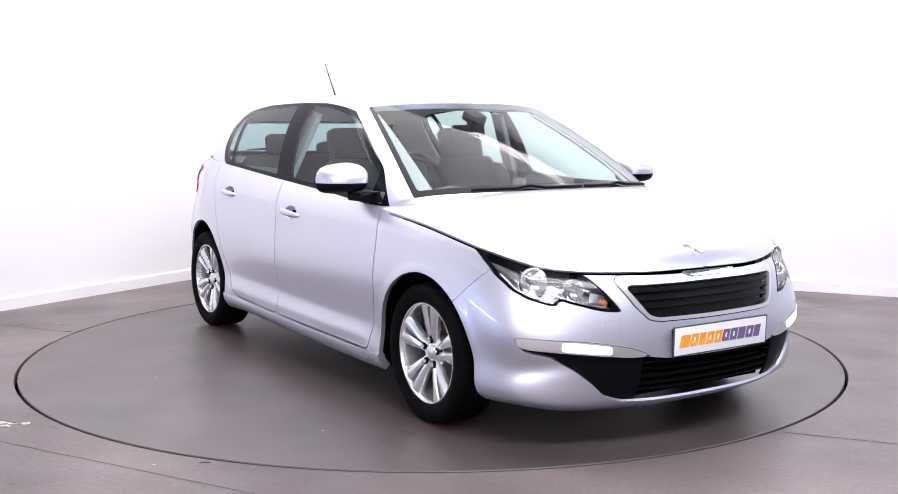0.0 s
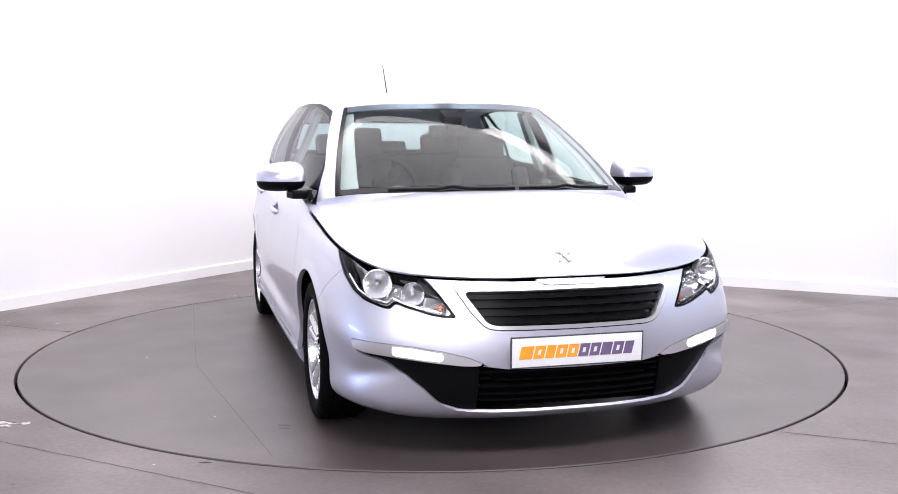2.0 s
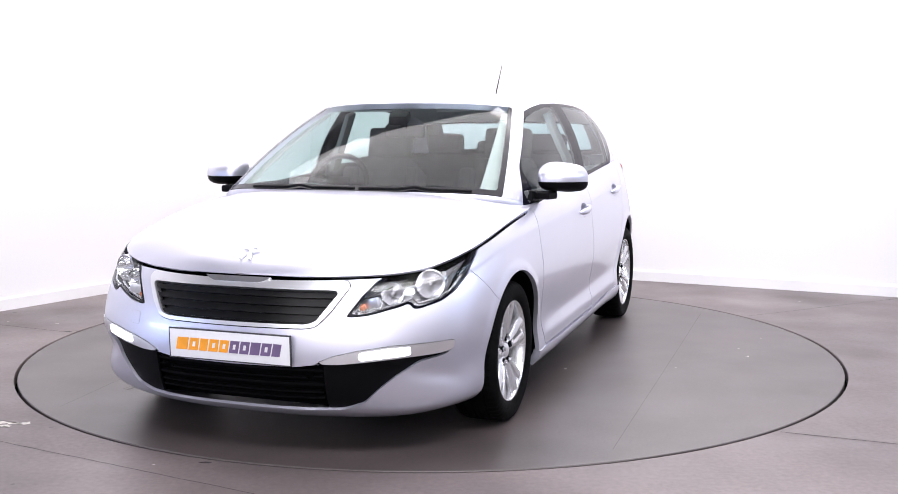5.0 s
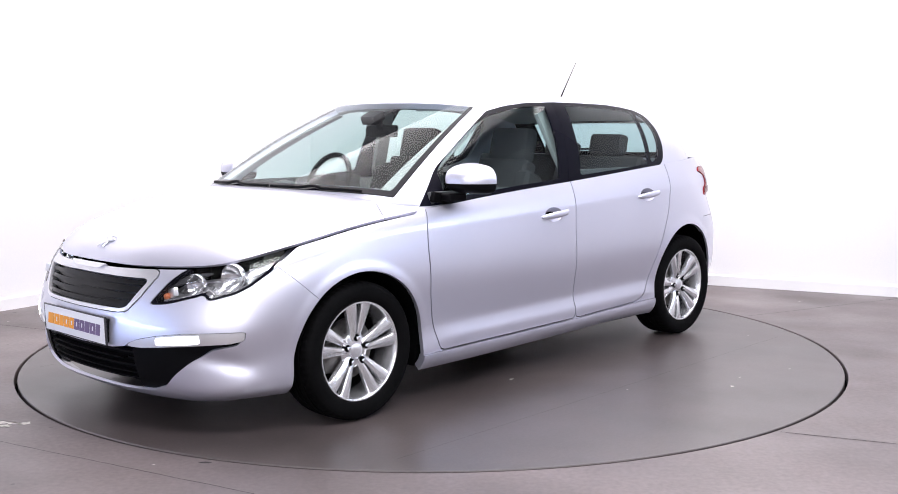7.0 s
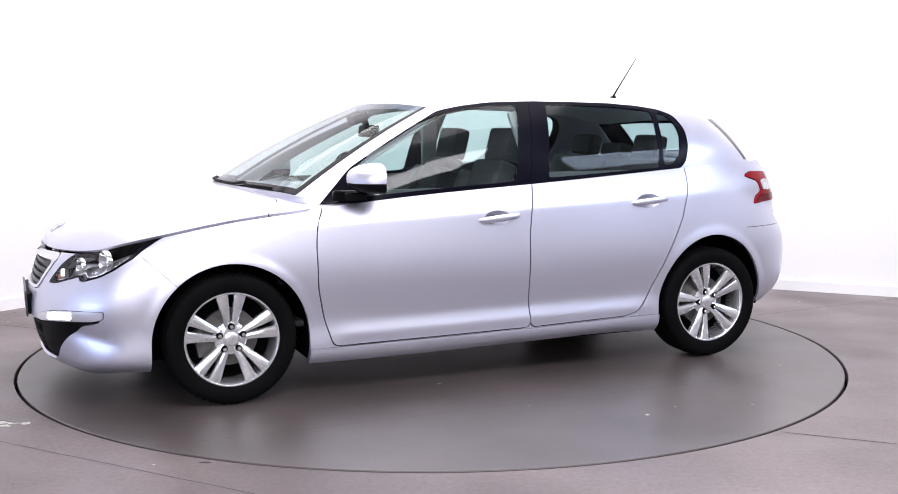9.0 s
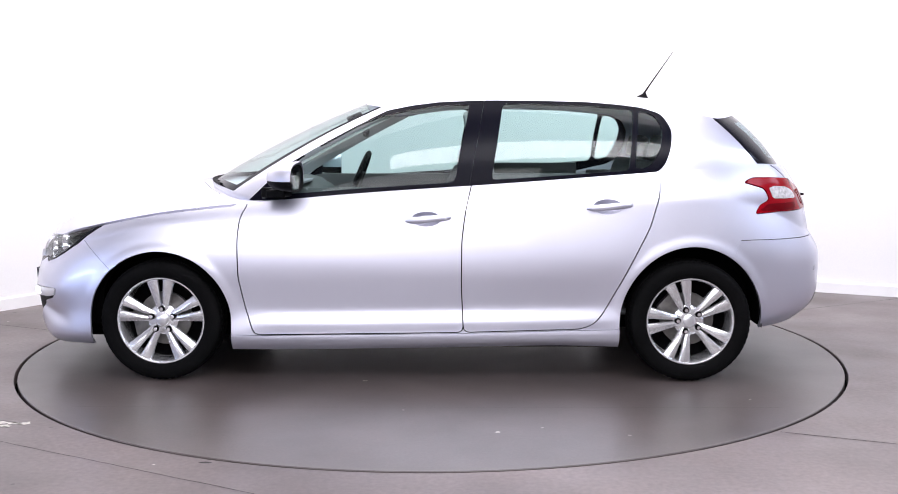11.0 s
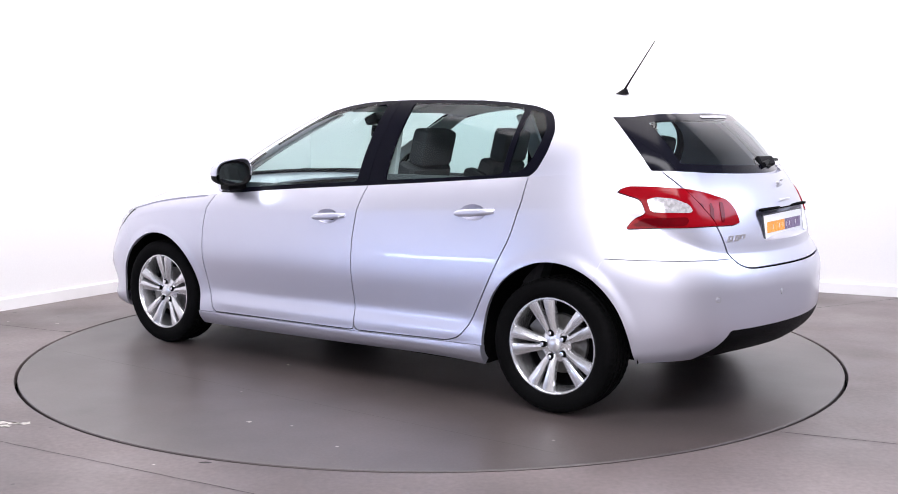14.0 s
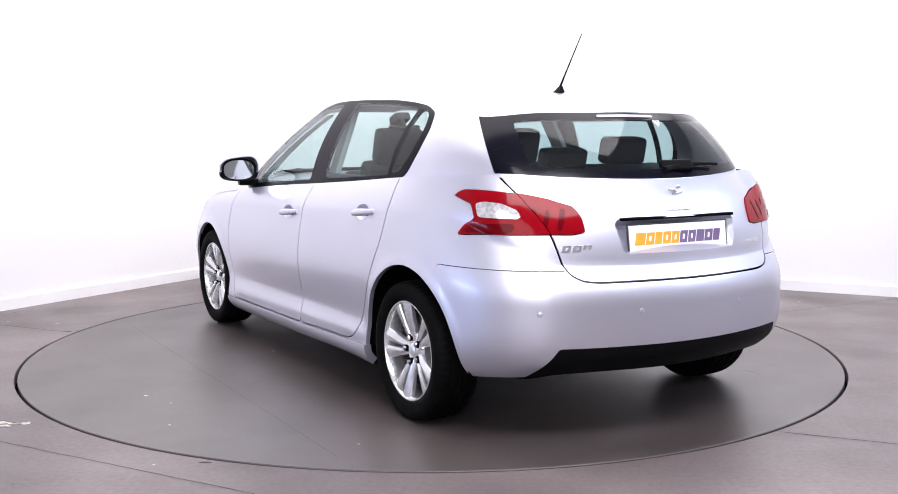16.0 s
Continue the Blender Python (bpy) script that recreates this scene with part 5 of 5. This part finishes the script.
part("mirror_stem", join(box(0.03, 0.03, 0.09, 0.008, 2, pose(0.03, 0, 0.05, 0, 30, 0)), box(0.09, 0.10, 0.05, 0.014, 2, pose(0.07, -0.01, 0.062, 0, 32, 0))), BLACK_PLASTIC, inside_mirror)
for sign in (1, -1):
    part("belt_pillar", join(box(0.10, 0.03, 0.38, 0.012, 2, pose(-0.27, sign * 0.682, 1.165, sign * 23, 10, 0)), box(0.12, 0.03, 0.56, 0.012, 2, pose(-0.22, sign * 0.775, 0.66))), TRIM_GREY, car, "grey centre pillar trim")
    part("sun_visor", box(0.13, 0.36, 0.014, 0.006, 2), TRIM_GREY, car, "pale grey sun visor", pose(0.17, sign * 0.30, 1.362, 0, 14, 0))
    part("door_card", box(0.98, 0.03, 0.60, 0.012, 2, pose(0.32, sign * 0.79, 0.66)), DASH, car, "dark door card")
    part("door_card", box(0.64, 0.03, 0.66, 0.012, 2, pose(-0.60, sign * 0.785, 0.70)), DASH, car, "dark door card")
    part("load_side", box(0.62, 0.03, 0.26, 0.012, 2, pose(-1.28, sign * 0.68, 0.86)), DASH, car, "dark load bay side")
part("cabin_floor", box(2.6, 1.50, 0.03, 0.01, 1), DASH, car, m=pose(-0.3, 0, 0.33))
part("bulkhead", box(0.05, 1.2, 0.56, 0.01, 1), VOID, car, m=pose(1.08, 0, 0.57))

inner_pillar = house.keep(on_house(PILLAR_END - 0.128, PILLAR_END + 0.035, 0.0, 0.99)(house)).offset(-0.040)
two("pillar_trim", inner_pillar, TRIM_GREY, (car, car), "pale grey trim inside the windscreen pillar", 0.006)
# -- fuel flap on the right rear quarter --
flap_rule = side(oval(-1.425, 0.905, 0.078, 0.078), 0)
flap_ring = left["quarter"].keep(flap_rule(left["quarter"]))
flap_lid = left["quarter"].keep(side(oval(-1.425, 0.905, 0.0755, 0.0755), 0)(left["quarter"]))
sheet_part("fuel_flap_gap", flap_ring.offset(0.0006).mirrored(), LAMP_HOUSING, quarters[1], "fine gap round the fuel flap", 0)
sheet_part("fuel_flap", flap_lid.offset(0.0016).mirrored(), PAINT, quarters[1], "round silver fuel flap", 0.0008)


# ---- marks on the deck and the floor ----
def strip(a, b, width, z=0.0012, parts=1, wander=0.0, seed=1):
    """A thin strip from a to b, a hair above the floor, that may wander a little."""
    rnd = random.Random(seed)
    a, b = Vector((*a, z)), Vector((*b, z))
    d = (b - a).normalized()
    n = Vector((-d.y, d.x, 0))
    verts, faces = [], []
    for i in range(parts + 1):
        q = a.lerp(b, i / parts) + n * rnd.uniform(-wander, wander)
        w = width * rnd.uniform(0.6, 1.0) / 2
        verts += [tuple(q - n * w), tuple(q + n * w)]
    for i in range(parts):
        faces.append((2 * i, 2 * i + 2, 2 * i + 3, 2 * i + 1))
    return verts, faces


def blot(x, y, size, seed, stretch=1.0, z=0.0012):
    """A small ragged fleck."""
    rnd = random.Random(seed)
    n = 11
    verts = [(x + size * stretch * rnd.uniform(0.4, 1) * math.cos(2 * math.pi * i / n), y + size * rnd.uniform(0.4, 1) * math.sin(2 * math.pi * i / n), z) for i in range(n)]
    return verts, [tuple(range(n))]


for i, (x, y, s) in enumerate(((0.32, 0.86, 0.011), (-0.31, 1.735, 0.012), (-0.50, 1.672, 0.007), (-0.85, 1.775, 0.008), (0.10, 1.40, 0.006), (1.2, -1.3, 0.006), (-1.5, 1.2, 0.007), (-0.1, -1.6, 0.006))):
    part("pale_fleck", blot(x, y, s, 10 + i, 1.6), SCUFF, turntable, "pale scratch on the deck", smooth=False)
for i in range(4):
    part("tread_mark", strip((1.395 + 0.022 * i, -1.05), (1.405 + 0.022 * i, -1.00), 0.008, 0.001, 3, 0.001, 30 + i), SCUFF_DARK, turntable, "dark tread mark", smooth=False)
    part("tread_mark", strip((-1.37 - 0.03 * i, -1.07), (-1.385 - 0.03 * i, -1.10), 0.006, 0.001, 3, 0.001, 40 + i), SCUFF_DARK, turntable, "dark tread mark", smooth=False)
for i, (a, b, w) in enumerate((((0.15, -1.345), (1.83, -1.115), 0.003), ((-1.6, 1.34), (1.6, 1.36), 0.0025), ((-1.75, -1.30), (0.15, -1.345), 0.0025))):
    part("deck_seam", strip(a, b, w, 0.0008, 12, 0.0006, 50 + i), SCUFF_DARK, turntable, "fine seam between deck plates", smooth=False)

floor = bpy.data.objects["floor"]
for i, (a, b, w) in enumerate((((1.44, -1.755), (4.2, -2.94), 0.006), ((-2.24, 0.41), (-3.3, 0.92), 0.006), ((-2.0, -1.70), (-0.55, -2.50), 0.004), ((2.1, 0.9), (4.0, 1.9), 0.005), ((-3.2, -1.0), (-1.75, -1.58), 0.003))):
    part("floor_joint", strip(a, b, w, 0.001, 26, 0.002, 60 + i), SEAM, floor, "dark saw-cut joint", smooth=False)
rnd = random.Random(5)
for i in range(7):
    part("paint_scuff", blot(-1.83 + rnd.uniform(-0.06, 0.09), -1.60 + rnd.uniform(-0.035, 0.035), rnd.uniform(0.012, 0.03), 70 + i, 1.7), SCUFF, floor, "pale worn patch", smooth=False)
for i in range(46):
    w, r = rnd.uniform(-math.pi, math.pi), rnd.uniform(2.3, 3.4)
    x, y = r * math.cos(w), r * math.sin(w)
    part("floor_fleck", blot(x, y, rnd.uniform(0.004, 0.011), 90 + i, rnd.uniform(1, 2.5)), SCUFF if i % 3 == 0 else SCUFF_DARK, floor, smooth=False)
for i, (x, y) in enumerate(((-0.86, -2.03), (-2.26, 0.43), (-2.2, 0.45))):
    part("floor_chip", blot(x, y - 0.09 if i == 0 else y, 0.014, 150 + i, 2.2), SEAM, floor, "dark chip at the edge", smooth=False)


# ---- what moves: the turntable carries the car round ----
def heading(t):
    """The car's heading in degrees: it starts slowly, then turns at an even pace."""
    if t >= 2.0:
        return -75.42 - 11.78 * (t - 2.0)
    return float(np.interp(t, [0.0, 0.5, 1.0, 1.5, 2.0], [-57.83, -59.96, -63.99, -69.30, -75.42]))


def motions():
    times = [0.5 * i for i in range(33)]
    walk(turntable, [(t, pose(0, 0, 0, 0, 0, heading(t))) for t in times])
    walk(car, [(t, pose(0, 0, 0, 0, 0, heading(t)) @ pose(0.0207, -0.0069, 0.0)) for t in times])


motions()
